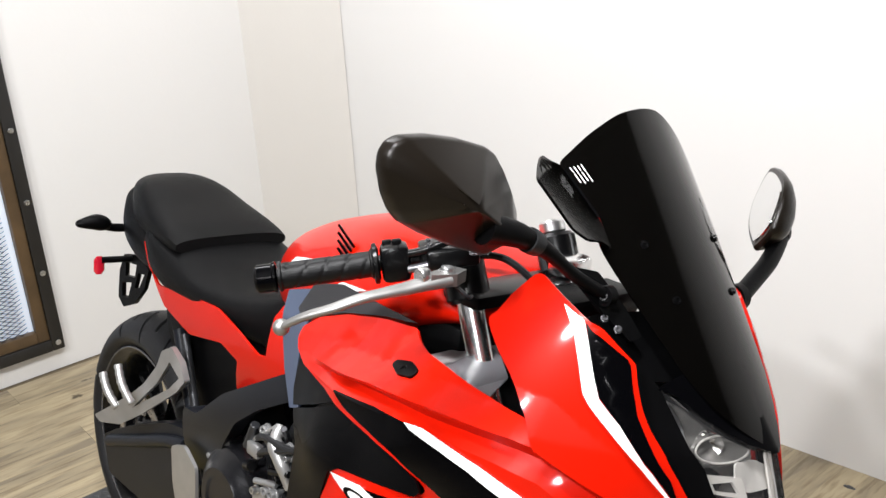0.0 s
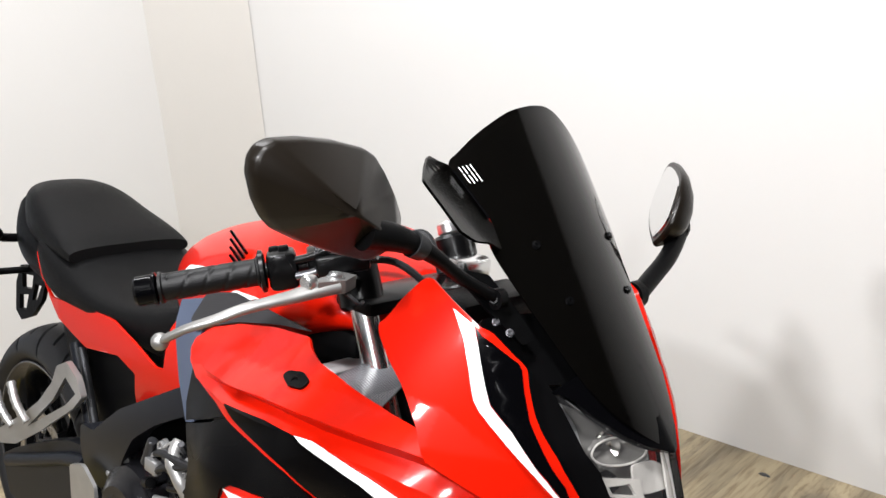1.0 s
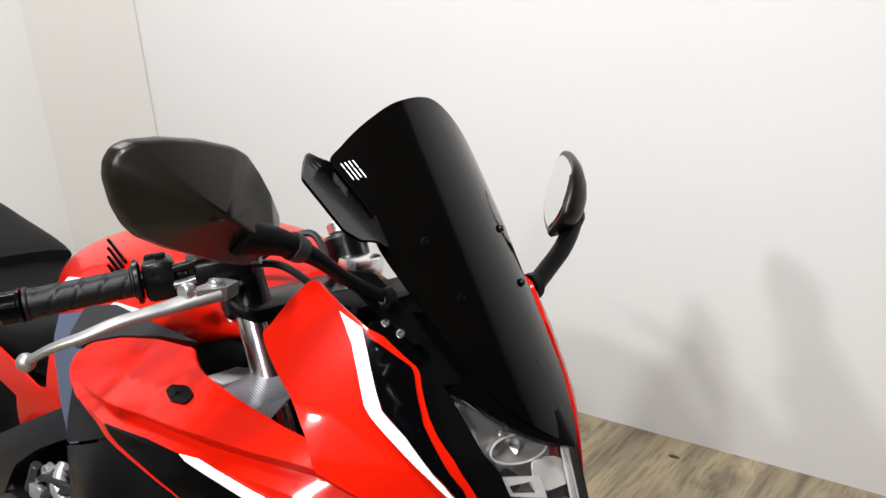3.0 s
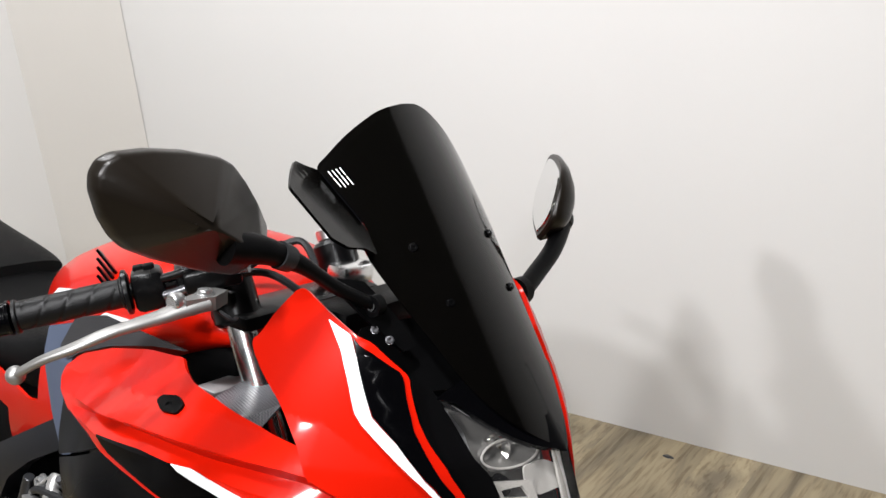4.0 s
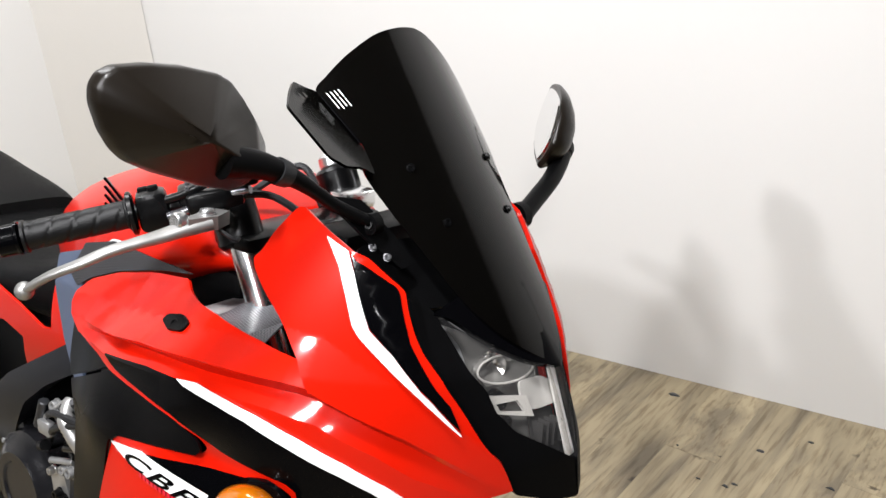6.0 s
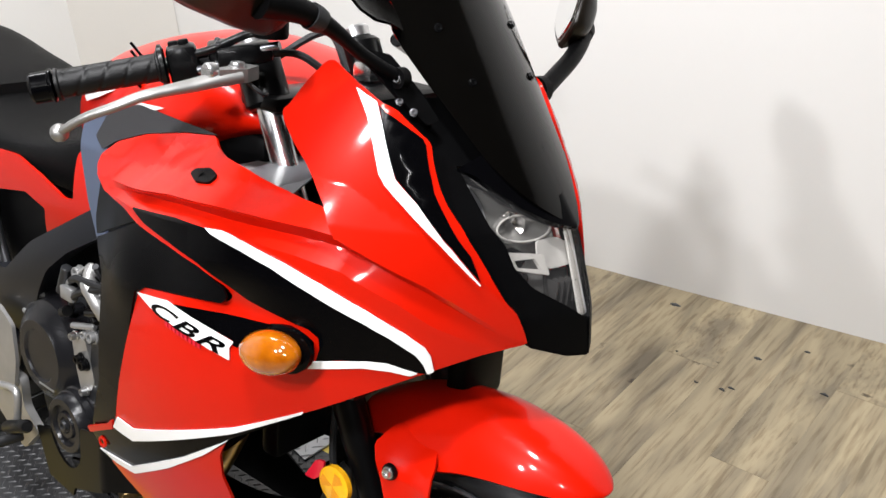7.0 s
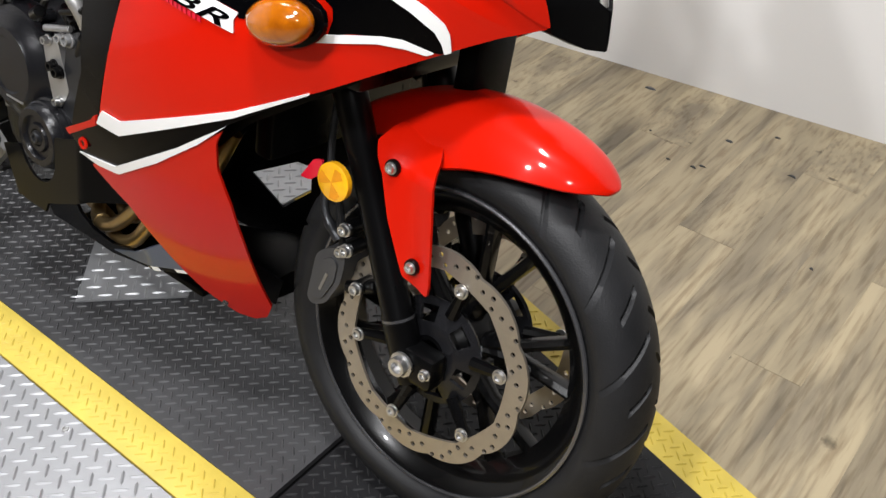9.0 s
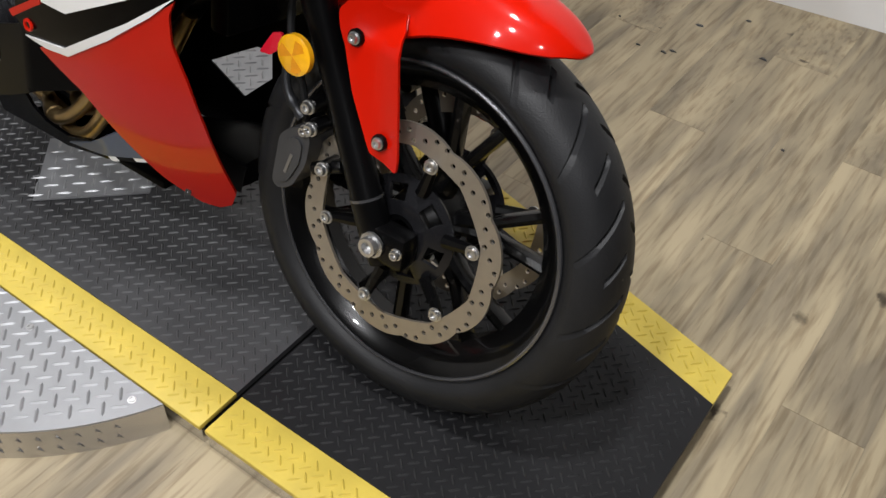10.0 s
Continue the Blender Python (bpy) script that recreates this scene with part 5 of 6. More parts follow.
# calipers, hose and fork reflector
for s in (-1, 1):
    yc = WF[1] + s * 0.115
    cal = part("brake_caliper", skin(rounded([(0.537, 0.41), (0.56, 0.43), (0.591, 0.441), (0.597, 0.419), (0.592, 0.378), (0.567, 0.328), (0.539, 0.313), (0.526, 0.322), (0.531, 0.36)], 0.012), lambda x, z: (x, yc, z), 0.055, 0.03, lift=0.0), CALIP, bike, "dark grey brake caliper") if s < 0 else part("brake_caliper", box(0.51, 0.59, yc - 0.03, yc + 0.005, 0.31, 0.43, 0.012), MATTE, bike, "black brake caliper")
    part("caliper_bridge", skin(rounded([(0.538, 0.325), (0.540, 0.36), (0.549, 0.402), (0.572, 0.42), (0.585, 0.41), (0.582, 0.378), (0.562, 0.338)], 0.008), lambda x, z: (x, yc, z), 0.004, 0.03, lift=0.004 if s < 0 else -0.06), CALIP, cal)
    part("caliper_mark", skin([(0.553, 0.352), (0.558, 0.350), (0.570, 0.386), (0.565, 0.388)], lambda x, z: (x, yc, z), 0.001, 0.03, lift=0.0052, grid=False), LEVER, cal, "pale printed mark")
    for x, z in ((0.594, 0.479), (0.630, 0.391), (0.602, 0.446)):
        part("caliper_pin", rod((x, yc + 0.03, z), (x, yc - 0.004, z), 0.012, 12), FORK, cal)
        part("caliper_bolt", hexbolt((x, yc + s * 0.005, z), (0, s, 0), 0.0115, 0.010), BOLT, cal)
    part("caliper_bracket", rod((0.60, yc + 0.012, 0.372), (0.655, yc + 0.012, 0.40), 0.011, 10), FORK, cal)
    part("brake_hose", sweep(spline([(0.585, YC + s * 0.115, 0.43), (0.575, YC + s * 0.12, 0.50), (0.545, YC + s * 0.12, 0.58), (0.53, YC + s * 0.10, 0.68)], 8), 0.006, 8), RUBBER, bike)
    part("hose_bolt", hexbolt((0.587, YC + s * 0.12, 0.435), (0, s, 0), 0.010, 0.010), BOLT, bike)
    part("hose_ferrule", sweep(spline([(0.584, YC + s * 0.126, 0.458), (0.566, YC + s * 0.128, 0.474), (0.549, YC + s * 0.126, 0.496), (0.540, YC + s * 0.118, 0.53)], 5), [0.0095, 0.0095, 0.009, 0.0075, 0.0075, 0.009, 0.009, 0.0075, 0.007, 0.007, 0.007, 0.007, 0.007, 0.007, 0.007, 0.007], 12), ENGINE, bike, "grey brake hose end")
    rf = part("fork_reflector", lathe([(0.0, s * 0.012), (0.025, s * 0.012), (0.030, s * 0.009), (0.030, 0.0), (0.0, 0.0)], (0.584, YC + s * 0.147, 0.564), "y", 28), YREF, bike, "round amber reflector")
    for k in range(3):
        a = 2 * math.pi * k / 3 + 0.5
        part("reflector_facet", skin([(0.584, 0.564), (0.584 + 0.024 * math.cos(a), 0.564 + 0.024 * math.sin(a)), (0.584 + 0.026 * math.cos(a + 0.45), 0.564 + 0.026 * math.sin(a + 0.45)), (0.584 + 0.024 * math.cos(a + 0.9), 0.564 + 0.024 * math.sin(a + 0.9))], lambda x, z, s=s: (x, YC + s * 0.1595, z), 0.001, 0.05, grid=False), FACET, rf, "darker amber facet")
    part("reflector_bracket", skin(rounded([(0.505, 0.537), (0.529, 0.575), (0.546, 0.580), (0.545, 0.556), (0.526, 0.539)], 0.004), lambda x, z, s=s: (x, YC + s * 0.140, z), 0.004, 0.03), REDREF, rf, "red tab")

# turn signals on the fairing
for s in (-1, 1):
    x, z = 0.564, 0.812
    y = flank(x, z)[1] if s < 0 else 2 * YC - flank(x, z)[1]
    def bulb(k, o):
        return [(x - 0.053 * k * math.cos(t), y + s * o, z + 0.032 * k * math.sin(t) - 0.010 * k * math.cos(t)) for t in [2 * math.pi * i / 28 for i in range(28)]]
    sg = part("turn_signal", loft([bulb(0.75, 0.0), bulb(0.95, 0.010), bulb(1.0, 0.018), bulb(0.97, 0.027), bulb(0.85, 0.036), bulb(0.6, 0.043), bulb(0.2, 0.047)]), AMBER, bike, "amber turn signal lens")
    part("signal_base", loft([bulb(1.12, -0.004), bulb(1.12, 0.003), bulb(0.8, 0.006)]), BLACK, sg)

# ---- tank, seat, tail ----
def hull(stations, n=28, p=2.6):
    """Rings across x: (x, half width, bottom, top)."""
    rings = []
    for x, hw, z0, z1 in stations:
        ring = []
        for k in range(n):
            t = 2 * math.pi * k / n
            c, s_ = math.cos(t), math.sin(t)
            ring.append((x, hw * math.copysign(abs(c) ** (2 / p), c), (z0 + z1) / 2 + (z1 - z0) / 2 * math.copysign(abs(s_) ** (2 / p), s_)))
        rings.append(ring)
    return rings


def smooth_stations(st, n=6):
    a = spline([(s_[0], s_[1], s_[2]) for s_ in st], n)
    b = spline([(s_[0], s_[3], 0) for s_ in st], n)
    return [(p.x, p.y, p.z, q.y) for p, q in zip(a, b)]


tank = part("fuel_tank", loft(hull(smooth_stations([(-0.31, 0.06, 0.88, 0.975), (-0.25, 0.095, 0.85, 1.035), (-0.13, 0.145, 0.85, 1.09), (0.0, 0.178, 0.88, 1.13), (0.1, 0.19, 0.92, 1.15), (0.2, 0.195, 0.96, 1.145), (0.30, 0.185, 1.01, 1.115), (0.37, 0.15, 1.035, 1.075)]), p=2.4)), RED, bike, "glossy red fuel tank")
for k in range(5):
    part("wing_bar", box(-0.004, 0.048 - 0.006 * k, -0.006, 0.006, -0.0022, 0.0022), BLACK, tank, "black emblem bar").matrix_local = pose(0.045 + 0.006 * k, -0.168 - 0.004 * k, 1.124 - 0.012 * k, -40, 30, 0)
part("tank_stripe", skin(rounded([(-0.143, 1.003), (-0.106, 1.03), (-0.033, 1.046), (-0.005, 1.043), (-0.067, 1.018), (-0.132, 0.997)], 0.004), lambda x, z: (x, -0.152 - 0.27 * (x + 0.13) + 0.5 * max(0.0, z - 1.02), z), 0.002, 0.02), WHITE, tank, "white stripe")
part("tank_stripe", skin(rounded([(0.075, 1.030), (0.139, 1.038), (0.165, 1.047), (0.098, 1.043)], 0.003), lambda x, z: (x, -0.196, z), 0.002, 0.02), WHITE, tank, "white stripe")
part("rider_seat", loft(hull(smooth_stations([(-0.765, 0.150, 0.85, 0.945), (-0.70, 0.168, 0.81, 0.935), (-0.62, 0.172, 0.79, 0.915), (-0.5, 0.165, 0.80, 0.88), (-0.38, 0.145, 0.78, 0.875), (-0.27, 0.115, 0.76, 0.90), (-0.20, 0.085, 0.78, 0.95)]), p=3.0)), SEAT, bike, "black vinyl rider seat")
part("passenger_seat", loft(hull(smooth_stations([(-1.02, 0.05, 0.92, 0.975), (-0.97, 0.09, 0.90, 1.015), (-0.88, 0.125, 0.88, 1.02), (-0.76, 0.145, 0.88, 0.985), (-0.66, 0.152, 0.89, 0.955), (-0.61, 0.148, 0.895, 0.935)]), p=3.0)), SEAT, bike, "black vinyl passenger seat")
part("tail_unit", loft(hull(smooth_stations([(-1.06, 0.07, 0.86, 0.97), (-0.98, 0.11, 0.82, 0.95), (-0.85, 0.14, 0.80, 0.92), (-0.7, 0.15, 0.80, 0.90)]))), MATTE, bike, "black tail unit")
side_y = lambda x, z: (x, -0.168 + 0.10 * max(0, -0.62 - x) + 0.05 * (x + 0.6) + 0.04 * (z - 0.8) + 1.3 * (z - 0.83) ** 2, z)
side_panel("seat_cowl", [(-0.765, 0.897), (-0.716, 0.847), (-0.653, 0.817), (-0.56, 0.828), (-0.47, 0.838), (-0.39, 0.838), (-0.312, 0.815), (-0.236, 0.785), (-0.205, 0.79), (-0.19, 0.88), (-0.12, 0.98), (-0.06, 0.93), (-0.08, 0.82), (-0.117, 0.782), (-0.26, 0.682), (-0.36, 0.632), (-0.315, 0.743), (-0.377, 0.765), (-0.514, 0.739), (-0.622, 0.777), (-0.697, 0.839)], RED, 0.0, 0.006, "red seat cowl", place=side_y)
part("inner_mudguard", loft(hull(smooth_stations([(-0.72, 0.11, 0.62, 0.84), (-0.6, 0.12, 0.45, 0.82), (-0.45, 0.12, 0.42, 0.80), (-0.3, 0.11, 0.5, 0.80), (-0.2, 0.10, 0.6, 0.8)]))), MATTE, bike, "black inner mudguard")

# tail signals, plate bracket, reflector
for s in (-1, 1):
    st = part("rear_signal_stalk", sweep(spline([(-1.0, s * 0.08, 0.865), (-1.0, s * 0.13, 0.87), (-0.99, s * 0.16, 0.88)], 5), 0.011, 10), MATTE, bike)
    part("rear_signal", sweep(spline([(-0.99, s * 0.145, 0.88), (-0.985, s * 0.165, 0.888), (-0.98, s * 0.19, 0.893), (-0.975, s * 0.235, 0.892)], 6), [0.010, 0.013, 0.017, 0.02, 0.022, 0.024, 0.025, 0.026, 0.026, 0.026, 0.026, 0.025, 0.024, 0.022, 0.02, 0.017, 0.014, 0.011, 0.006], 14, squash=0.8), MATTE, st, "black rear turn signal")
part("plate_arm", sweep(spline([(-0.99, 0.0, 0.84), (-1.03, 0.0, 0.79), (-1.08, 0.0, 0.76)], 6), 0.02, 10, squash=0.5), MATTE, bike)
arm = [(-1.13, 0.755), (-1.04, 0.775), (-0.975, 0.75), (-1.0, 0.69), (-1.06, 0.63), (-1.13, 0.60), (-1.165, 0.62), (-1.16, 0.70)]
hole1 = [(-1.12, 0.735), (-1.05, 0.745), (-1.06, 0.705), (-1.12, 0.695)]
hole2 = [(-1.14, 0.67), (-1.08, 0.685), (-1.10, 0.635), (-1.14, 0.63)]
hole3 = [(-1.04, 0.725), (-1.0, 0.73), (-1.03, 0.685), (-1.06, 0.675)]
part("plate_bracket", skin(arm, lambda x, z: (x, -0.04, z), 0.012, 0.05, (hole1, hole2, hole3), grid=False), MATTE, bike, "black plate bracket with cut-outs")
part("reflector_arm", rod((-1.08, -0.04, 0.755), (-1.095, -0.12, 0.755), 0.009, 10), MATTE, bike)
part("rear_reflector", sweep([(-1.098, -0.125, 0.715), (-1.098, -0.125, 0.725), (-1.098, -0.125, 0.755), (-1.098, -0.125, 0.765)], [0.008, 0.015, 0.015, 0.008], 16, squash=0.5), REDREF, bike, "oval red reflector")

# ---- frame, swingarm, engine ----
SPARS = [(-0.44, 0.60), (-0.372, 0.612), (-0.25, 0.705), (-0.10, 0.79), (-0.03, 0.83), (0.06, 0.87), (0.10, 0.84), (-0.03, 0.775), (-0.12, 0.725), (-0.203, 0.665), (-0.268, 0.59), (-0.32, 0.52), (-0.36, 0.40), (-0.41, 0.36), (-0.45, 0.40), (-0.455, 0.50)]
both("frame_spar", lambda: skin(rounded(SPARS, 0.014), lambda x, z: (x, -0.195 + 0.25 * (x + 0.2) ** 2 + 0.5 * (z - 0.68 - 0.5 * (x + 0.25)) ** 2 * 4, z), 0.05, 0.018, lift=0.02), SPAR, bike, "satin grey frame spar")
part("rear_strut", sweep([(-0.60, -0.135, 0.72), (-0.43, -0.15, 0.40)], 0.016, 12), SPAR, bike)
part("rear_strut", sweep([(-0.565, -0.14, 0.72), (-0.41, -0.155, 0.42)], 0.010, 12), ENGINE, bike)
for s in (-1, 1):
    part("swingarm", skin(rounded([(-0.98, 0.295), (-0.94, 0.20), (-0.60, 0.22), (-0.45, 0.34), (-0.42, 0.44), (-0.52, 0.50), (-0.60, 0.485), (-0.75, 0.42), (-0.90, 0.345)], 0.012), lambda x, z, s=s: (x, s * 0.155 if s < 0 else 0.115, z), 0.04, 0.04), SPAR, bike, "satin grey swingarm")
    part("swingarm_rib", sweep(spline([(-0.93, s * 0.158 if s < 0 else 0.118, 0.30), (-0.75, s * 0.162 if s < 0 else 0.122, 0.375), (-0.60, s * 0.162 if s < 0 else 0.122, 0.44), (-0.50, s * 0.16 if s < 0 else 0.12, 0.47)], 5), 0.016, 12), SPAR, bike)
    hg = part("passenger_peg_hanger", skin(rounded([(-0.546, 0.697), (-0.519, 0.713), (-0.483, 0.682), (-0.462, 0.648), (-0.505, 0.604), (-0.60, 0.524), (-0.669, 0.474), (-0.733, 0.459), (-0.752, 0.472), (-0.712, 0.503), (-0.640, 0.560), (-0.598, 0.600), (-0.560, 0.655)], 0.006), lambda x, z, s=s: (x, s * 0.19 + s * 0.06 * max(0, -0.5 - x) / 0.18, z), 0.014, 0.03, ([(-0.522, 0.676), (-0.49, 0.647), (-0.521, 0.612), (-0.631, 0.53), (-0.558, 0.613)],)), SILVER, bike, "cast silver footpeg hanger")
    for (xb, zb), (xt, zt) in (((-0.680, 0.515), (-0.744, 0.580)), ((-0.600, 0.555), (-0.659, 0.632))):
        pg = [(xb, s * 0.25, zb), (xt, s * 0.258, zt)]
        part("passenger_peg", sweep(spline([pg[0], ((pg[0][0] + pg[1][0]) / 2, s * 0.26, (pg[0][2] + pg[1][2]) / 2), pg[1]], 6), [0.0105 if i % 2 else 0.0088 for i in range(13)], 12), SILVER, hg, "folded silver footpeg")
    part("heel_guard", skin(rounded([(-0.466, 0.500), (-0.407, 0.523), (-0.352, 0.493), (-0.345, 0.415), (-0.36, 0.34), (-0.42, 0.33), (-0.456, 0.42)], 0.012), lambda x, z, s=s: (x, s * 0.215, z), 0.008, 0.03), SILVER, bike, "silver heel guard")
part("brake_pedal", sweep(spline([(-0.40, -0.235, 0.345), (-0.35, -0.24, 0.362), (-0.312, -0.242, 0.372), (-0.292, -0.244, 0.362), (-0.296, -0.246, 0.307)], 6), 0.0085, 10), SILVER, bike, "bent silver pedal")
part("pedal_pad", sweep([(-0.330, -0.250, 0.277), (-0.325, -0.252, 0.279), (-0.215, -0.268, 0.335), (-0.208, -0.270, 0.338)], [0.010, 0.014, 0.014, 0.010], 16), GRIP, bike, "black rubber pedal pad")
part("rider_peg_hanger", skin(rounded([(-0.453, 0.345), (-0.394, 0.368), (-0.351, 0.364), (-0.346, 0.300), (-0.292, 0.258), (-0.356, 0.192), (-0.466, 0.249)], 0.014), lambda x, z: (x, -0.205 + 0.2 * (x + 0.38) ** 2, z), 0.018, 0.02), SILVER, bike, "cast silver rider footpeg hanger")
part("rider_peg", rod((-0.33, -0.22, 0.245), (-0.36, -0.33, 0.235), 0.013, 12), RUBBER, bike)

# engine
part("crankcase", loft(hull(smooth_stations([(-0.42, 0.12, 0.22, 0.48), (-0.33, 0.16, 0.20, 0.56), (-0.15, 0.17, 0.22, 0.60), (0.02, 0.15, 0.31, 0.58), (0.10, 0.11, 0.38, 0.55)]), p=4)), ENGINE, bike, "dark grey crankcase")
part("cylinder_block", loft(hull(smooth_stations([(-0.12, 0.14, 0.52, 0.70), (-0.02, 0.17, 0.52, 0.76), (0.12, 0.17, 0.50, 0.76), (0.22, 0.15, 0.48, 0.70)]), p=4)), ENGINE, bike, "dark grey cylinder head")


def cover(name, x, z, y, prof, material, label=""):
    return part(name, lathe(prof, (x, y, z), "y", 40), material, bike, label)


CLX, CLZ = -0.238, 0.468
cover("clutch_cover", CLX, CLZ, -0.15, [(0.0, -0.066), (0.052, -0.066), (0.056, -0.070), (0.074, -0.070), (0.080, -0.064), (0.094, -0.058), (0.101, -0.048), (0.110, -0.044), (0.113, -0.036), (0.113, 0.0), (0.0, 0.0)], DARKE, "dark round clutch cover")
part("cover_mark", box(CLX - 0.002, CLX + 0.052, -0.2215, -0.2195, CLZ - 0.062, CLZ - 0.0585), ALU, bike, "bright engraved line")
for n_ in range(8):
    a = 2 * math.pi * n_ / 8 + 0.3
    x, z = CLX + 0.118 * math.cos(a), CLZ + 0.118 * math.sin(a)
    part("cover_lug", rod((x, -0.150, z), (x, -0.184, z), 0.012, 12), DARKE, bike)
    part("cover_bolt", hexbolt((x, -0.184, z), (0, -1, 0), 0.0075, 0.008), ALU, bike)
cover("generator_cover", -0.112, 0.372, -0.16, [(0.0, -0.076), (0.014, -0.076), (0.017, -0.082), (0.026, -0.082), (0.029, -0.076), (0.040, -0.076), (0.043, -0.084), (0.055, -0.084), (0.060, -0.078), (0.063, -0.066), (0.066, -0.064), (0.066, -0.052), (0.070, -0.050), (0.072, 0.0), (0.0, 0.0)], DARKE, "black round engine cover")
part("cover_nut", hexbolt((-0.112, -0.240, 0.372), (0, -1, 0), 0.014, 0.008), ENGINE, bike)
part("engine_bracket", skin(rounded([(-0.133, 0.543), (-0.091, 0.572), (-0.059, 0.474), (-0.072, 0.451), (-0.106, 0.432), (-0.121, 0.481)], 0.006), lambda x, z: (x, -0.206, z), 0.012, 0.02), SILVER, bike, "cast silver engine bracket")
for x, z, r in ((-0.098, 0.512, 0.012), (-0.082, 0.505, 0.013), (-0.085, 0.447, 0.010), (-0.112, 0.556, 0.010)):
    part("bracket_bolt", hexbolt((x, -0.207, z), (0, -1, 0), r, 0.014), BOLT if r < 0.012 else FORK, bike)
part("water_pipe", sweep(spline([(-0.052, -0.20, 0.715), (-0.045, -0.215, 0.698), (-0.035, -0.22, 0.683), (-0.019, -0.22, 0.664), (-0.004, -0.215, 0.640), (-0.002, -0.205, 0.612)], 6), [0.011, 0.012, 0.013, 0.013, 0.012, 0.012, 0.011, 0.012, 0.014, 0.015, 0.016, 0.016, 0.016, 0.016, 0.015, 0.015, 0.014, 0.014, 0.014, 0.014, 0.014, 0.014, 0.013, 0.013, 0.013, 0.013, 0.012, 0.012, 0.012, 0.012, 0.012], 14), SILVER, bike, "cast silver water pipe")
part("injector_rail", sweep([(-0.165, -0.205, 0.632), (-0.112, -0.215, 0.668), (-0.050, -0.212, 0.716)], [0.006, 0.006, 0.005], 10), SILVER, bike, "thin silver rail")
part("rail_bracket", box(-0.128, -0.088, -0.228, -0.212, 0.634, 0.662, 0.004), ALU, bike)
CUT = [(-0.112 + 0.084 * math.cos(radians(a)), 0.372 + 0.084 * math.sin(radians(a))) for a in range(210, 341, 13)]
part("belly_side", skin([(-0.26, 0.30)] + CUT + [(-0.03, 0.407), (0.03, 0.43), (0.09, 0.455)] + [(0.117, 0.441), (0.193, 0.415), (0.276, 0.384)] + [(0.276, 0.366), (0.23, 0.365), (0.163, 0.353), (0.08, 0.326), (-0.01, 0.282), (-0.07, 0.255)] + [(-0.082, 0.231), (-0.202, 0.214)], lambda x, z: (x, -0.232 - 0.15 * (min(x, 0.06) + 0.2) + 0.28 * max(0.0, x - 0.06), z), 0.005, 0.02), BELLY, bike, "satin black belly side panel")
part("cylinder_cover", skin(rounded([(-0.09, 0.42), (-0.06, 0.58), (-0.02, 0.60), (0.02, 0.52), (0.01, 0.40), (-0.03, 0.38)], 0.012), lambda x, z: (x, -0.205, z), 0.02, 0.03), ENGINE, bike, "cast cylinder side cover")
rng = random.Random(7)
for k in range(26):
    x, z = rng.uniform(-0.15, 0.08), rng.uniform(0.56, 0.75)
    m = rng.choice((ALU, ENGINE, DARKB, FORK, FORK))
    a, l = rng.uniform(0, 3.1), rng.uniform(0.015, 0.045)
    if rng.random() < 0.5:
        part("engine_fitting", rod((x - l * math.cos(a), -0.205 + rng.uniform(-0.015, 0.02), z - l * math.sin(a)), (x + l * math.cos(a), -0.21 + rng.uniform(-0.015, 0.02), z + l * math.sin(a)), rng.uniform(0.006, 0.012), 10), m, bike)
    else:
        part("engine_bolt", hexbolt((x, -0.205, z), (0, -1, 0.1), rng.uniform(0.008, 0.014), 0.014), m, bike)
for k in range(2):
    part("engine_hose", sweep(spline([(-0.14, -0.20, 0.60 + 0.05 * k), (-0.07, -0.225, 0.66 + 0.03 * k), (0.02, -0.22, 0.70), (0.07, -0.2, 0.73)], 7), 0.007, 8), RUBBER, bike)
part("radiator", box(0.40, 0.44, -0.19, 0.19, 0.53, 0.80, 0.01), FORK, bike, "black radiator")
part("belly_pan", loft(hull(smooth_stations([(-0.30, 0.07, 0.14, 0.22), (-0.2, 0.08, 0.12, 0.22), (-0.05, 0.08, 0.11, 0.18), (0.10, 0.08, 0.13, 0.19), (0.25, 0.10, 0.17, 0.23), (0.38, 0.12, 0.20, 0.25)]), p=3)), MATTE, bike, "black belly pan")
low_y = lambda x, z: (x, -0.205 - 0.10 * x + 0.32 * max(0.0, x - 0.2) + 0.3 * (0.24 - z), z)
part("belly_lip", skin(rounded([(-0.21, 0.225), (-0.13, 0.262), (-0.062, 0.260), (-0.050, 0.222), (-0.016, 0.204), (0.058, 0.208), (0.150, 0.246), (0.158, 0.236), (0.25, 0.266), (0.328, 0.292), (0.402, 0.316), (0.37, 0.283), (0.278, 0.254), (0.156, 0.216), (0.04, 0.176), (-0.037, 0.165), (-0.212, 0.135)], 0.004), low_y, 0.006, 0.02), BLACK, bike, "gloss black lower belly lip")
part("belly_edge", skin(rounded([(0.06, 0.197), (0.153, 0.245), (0.28, 0.335), (0.42, 0.325), (0.345, 0.289), (0.142, 0.221)], 0.003), low_y, 0.006, 0.02, lift=0.003), GREYP, bike, "blue-grey belly edge")
for x, z, l in ((0.206, 0.231, 0.016), (0.262, 0.252, 0.026), (0.312, 0.268, 0.024), (0.350, 0.272, 0.014)):
    part("belly_letter", skin([(x, z), (x + l, z + 0.35 * l), (x + l - 0.008, z + 0.35 * l + 0.009), (x - 0.008, z + 0.009)], low_y, 0.0012, 0.03, lift=0.0015, grid=False), WHITE, bike, "white decal mark")
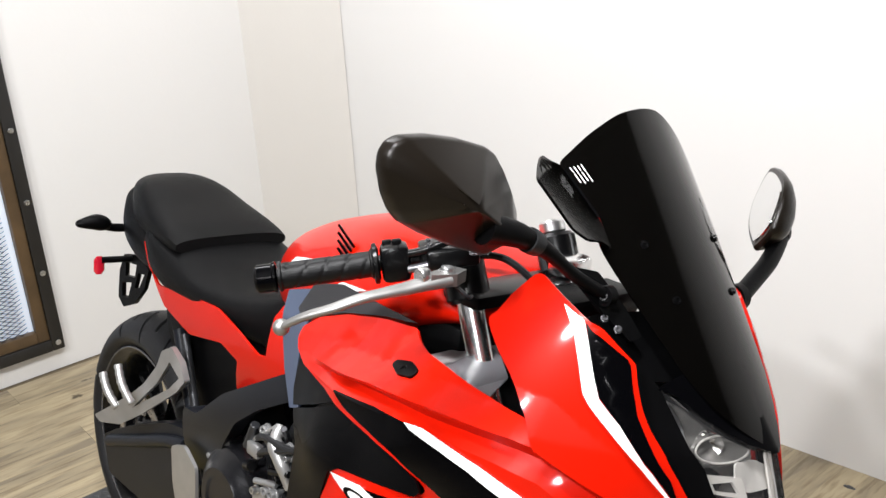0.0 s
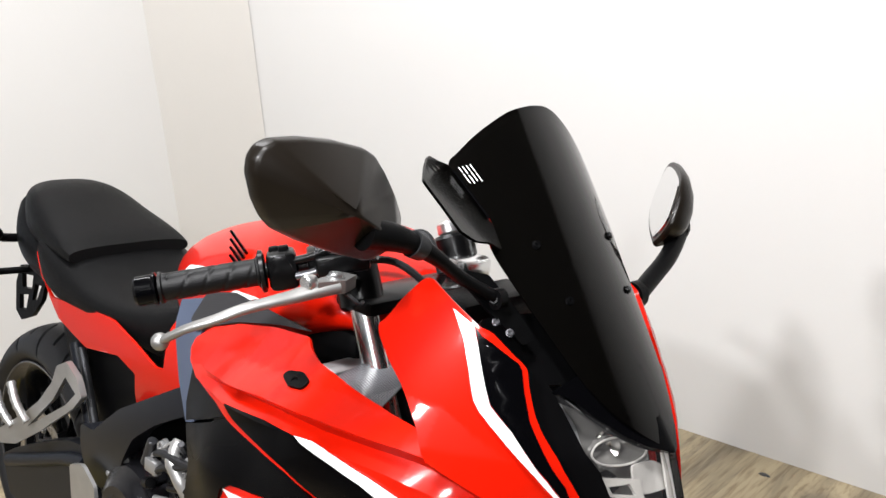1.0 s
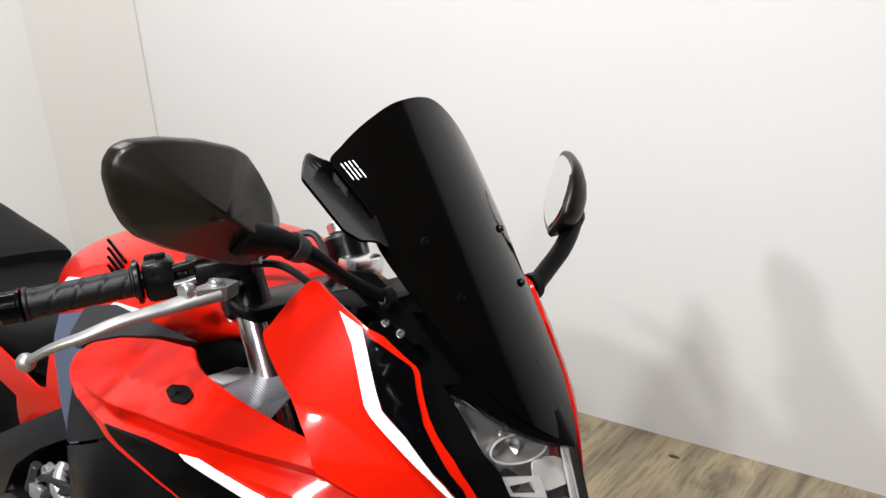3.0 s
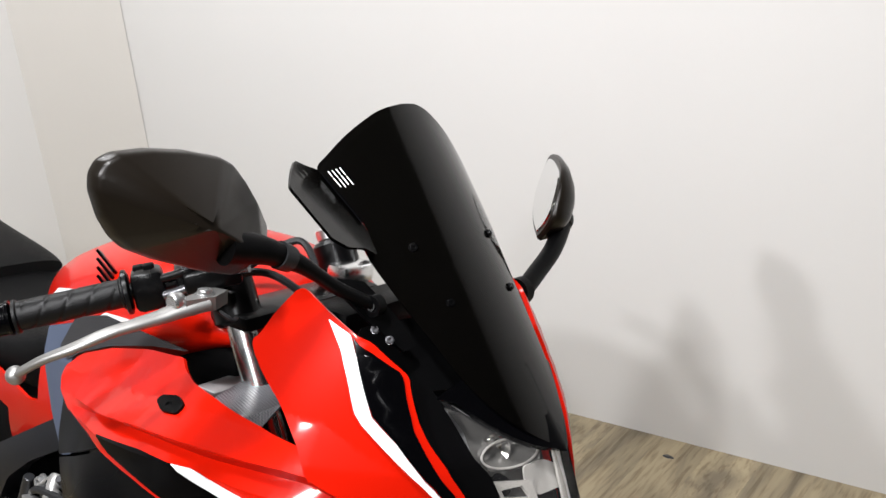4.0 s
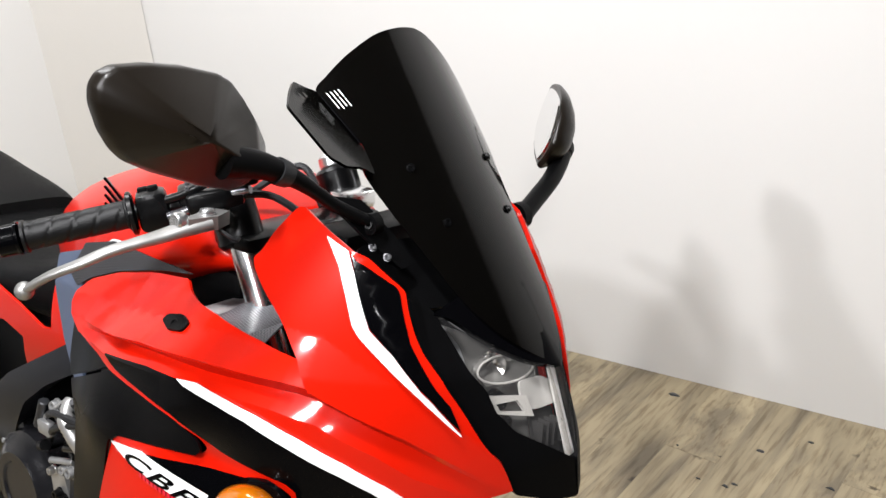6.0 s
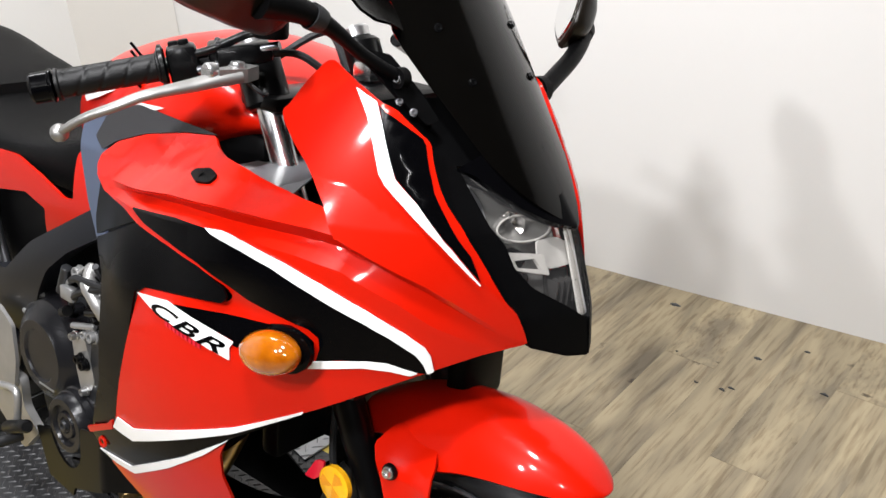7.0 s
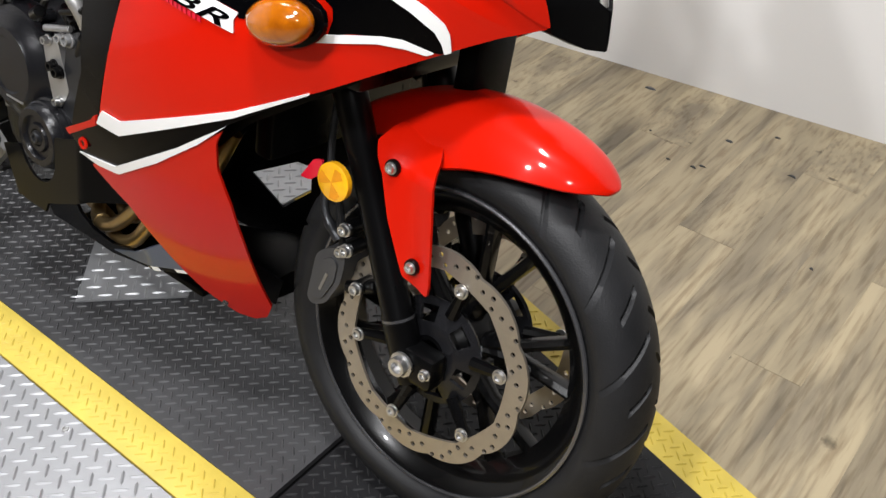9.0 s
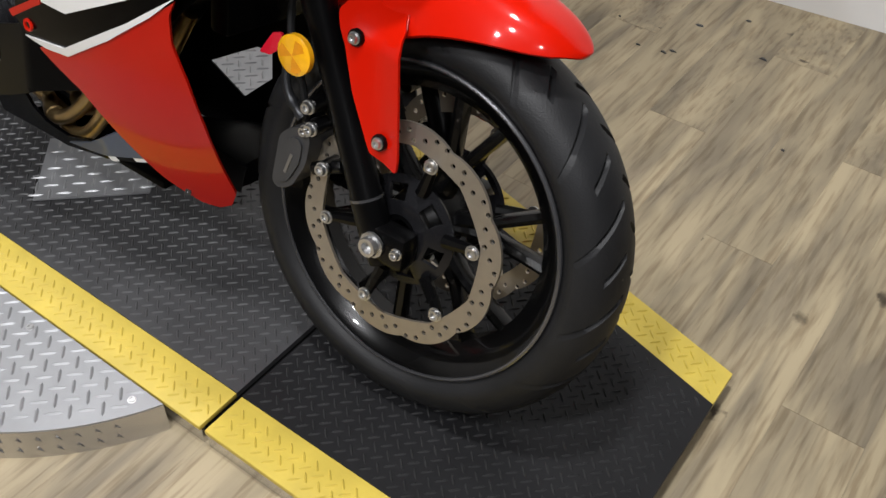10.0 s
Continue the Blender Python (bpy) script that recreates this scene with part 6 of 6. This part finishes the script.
for k in range(4):
    y, dx, dz = (-0.168, -0.160, -0.115, -0.07)[k], (0.0, 0.036, 0.010, 0.040)[k], (0.0, -0.024, 0.006, -0.02)[k]
    part("header_pipe", sweep(spline([(0.17 + dx, y + 0.02, 0.46), (0.115 + dx, y, 0.33), (0.043 + dx, y, 0.242 + dz), (-0.01 + dx, y, 0.208 + dz), (-0.065 + dx, y + 0.022, 0.194 + dz), (-0.12 + dx, y + 0.055, 0.190 + dz), (-0.24, y * 0.5, 0.175)], 8), 0.0145, 14), GOLD, bike, "heat-coloured exhaust header")
part("pipe_collar", rod((-0.030, -0.160, 0.201), (-0.046, -0.154, 0.1965), 0.0178, 16), GOLD, bike, "clamp ring on the exhaust")
part("exhaust_tray", box(-0.16, 0.22, -0.12, 0.08, 0.135, 0.15, 0.004), MATTE, bike, "black tray under the exhaust")
part("side_stand", sweep([(-0.25, 0.10, 0.25), (-0.30, 0.30, 0.065)], 0.012, 10), FORK, bike)
part("horn_bracket", box(0.66, 0.70, -0.06, 0.04, 0.68, 0.80, 0.012), MATTE, bike)

# ---- floor planks ----
boards = []
x, col = -2.1, 0
while x < 4.15:
    y = -4.3 + (col * 0.437) % 1.21
    while y < 2.9:
        lo, hi = max(y - 0.6048, -3.99), min(y + 0.6048, wall_y(x) + 0.06)
        if hi - lo > 0.02:
            boards.append((x, lo, hi))
        y += 1.2105
    x += 0.1521
    col += 1
boards.sort(key=lambda b: math.hypot(b[0] - 0.8, (b[1] + b[2]) / 2 - 0.6))
first = part("plank", box(-0.0759, 0.0759, -0.6048, 0.6048, -0.004, 0.0), WOOD, floor, smooth=False)
for n, (x, lo, hi) in enumerate(boards[:298]):
    o = first
    if n:
        o = bpy.data.objects.new("plank", first.data)
        scene.collection.objects.link(o)
        o.parent = floor
    o.location, o.scale = (x, (lo + hi) / 2, 0), (1, (hi - lo) / 1.2096, 1)
bm = bmesh.new()
for x, lo, hi in boards[298:]:
    bmesh.ops.create_cube(bm, size=1, matrix=Matrix.LocRotScale((x, (lo + hi) / 2, -0.002), None, (0.1518, hi - lo, 0.004)))
tagged(part("far_planks", bm, WOOD, floor, smooth=False), kind="stuff")

# ---- bring the drawing to true size ----
for ob in list(scene.objects):
    if ob.parent is None and ob is not cam:
        ob.matrix_world = Matrix.Scale(S, 4) @ ob.matrix_world
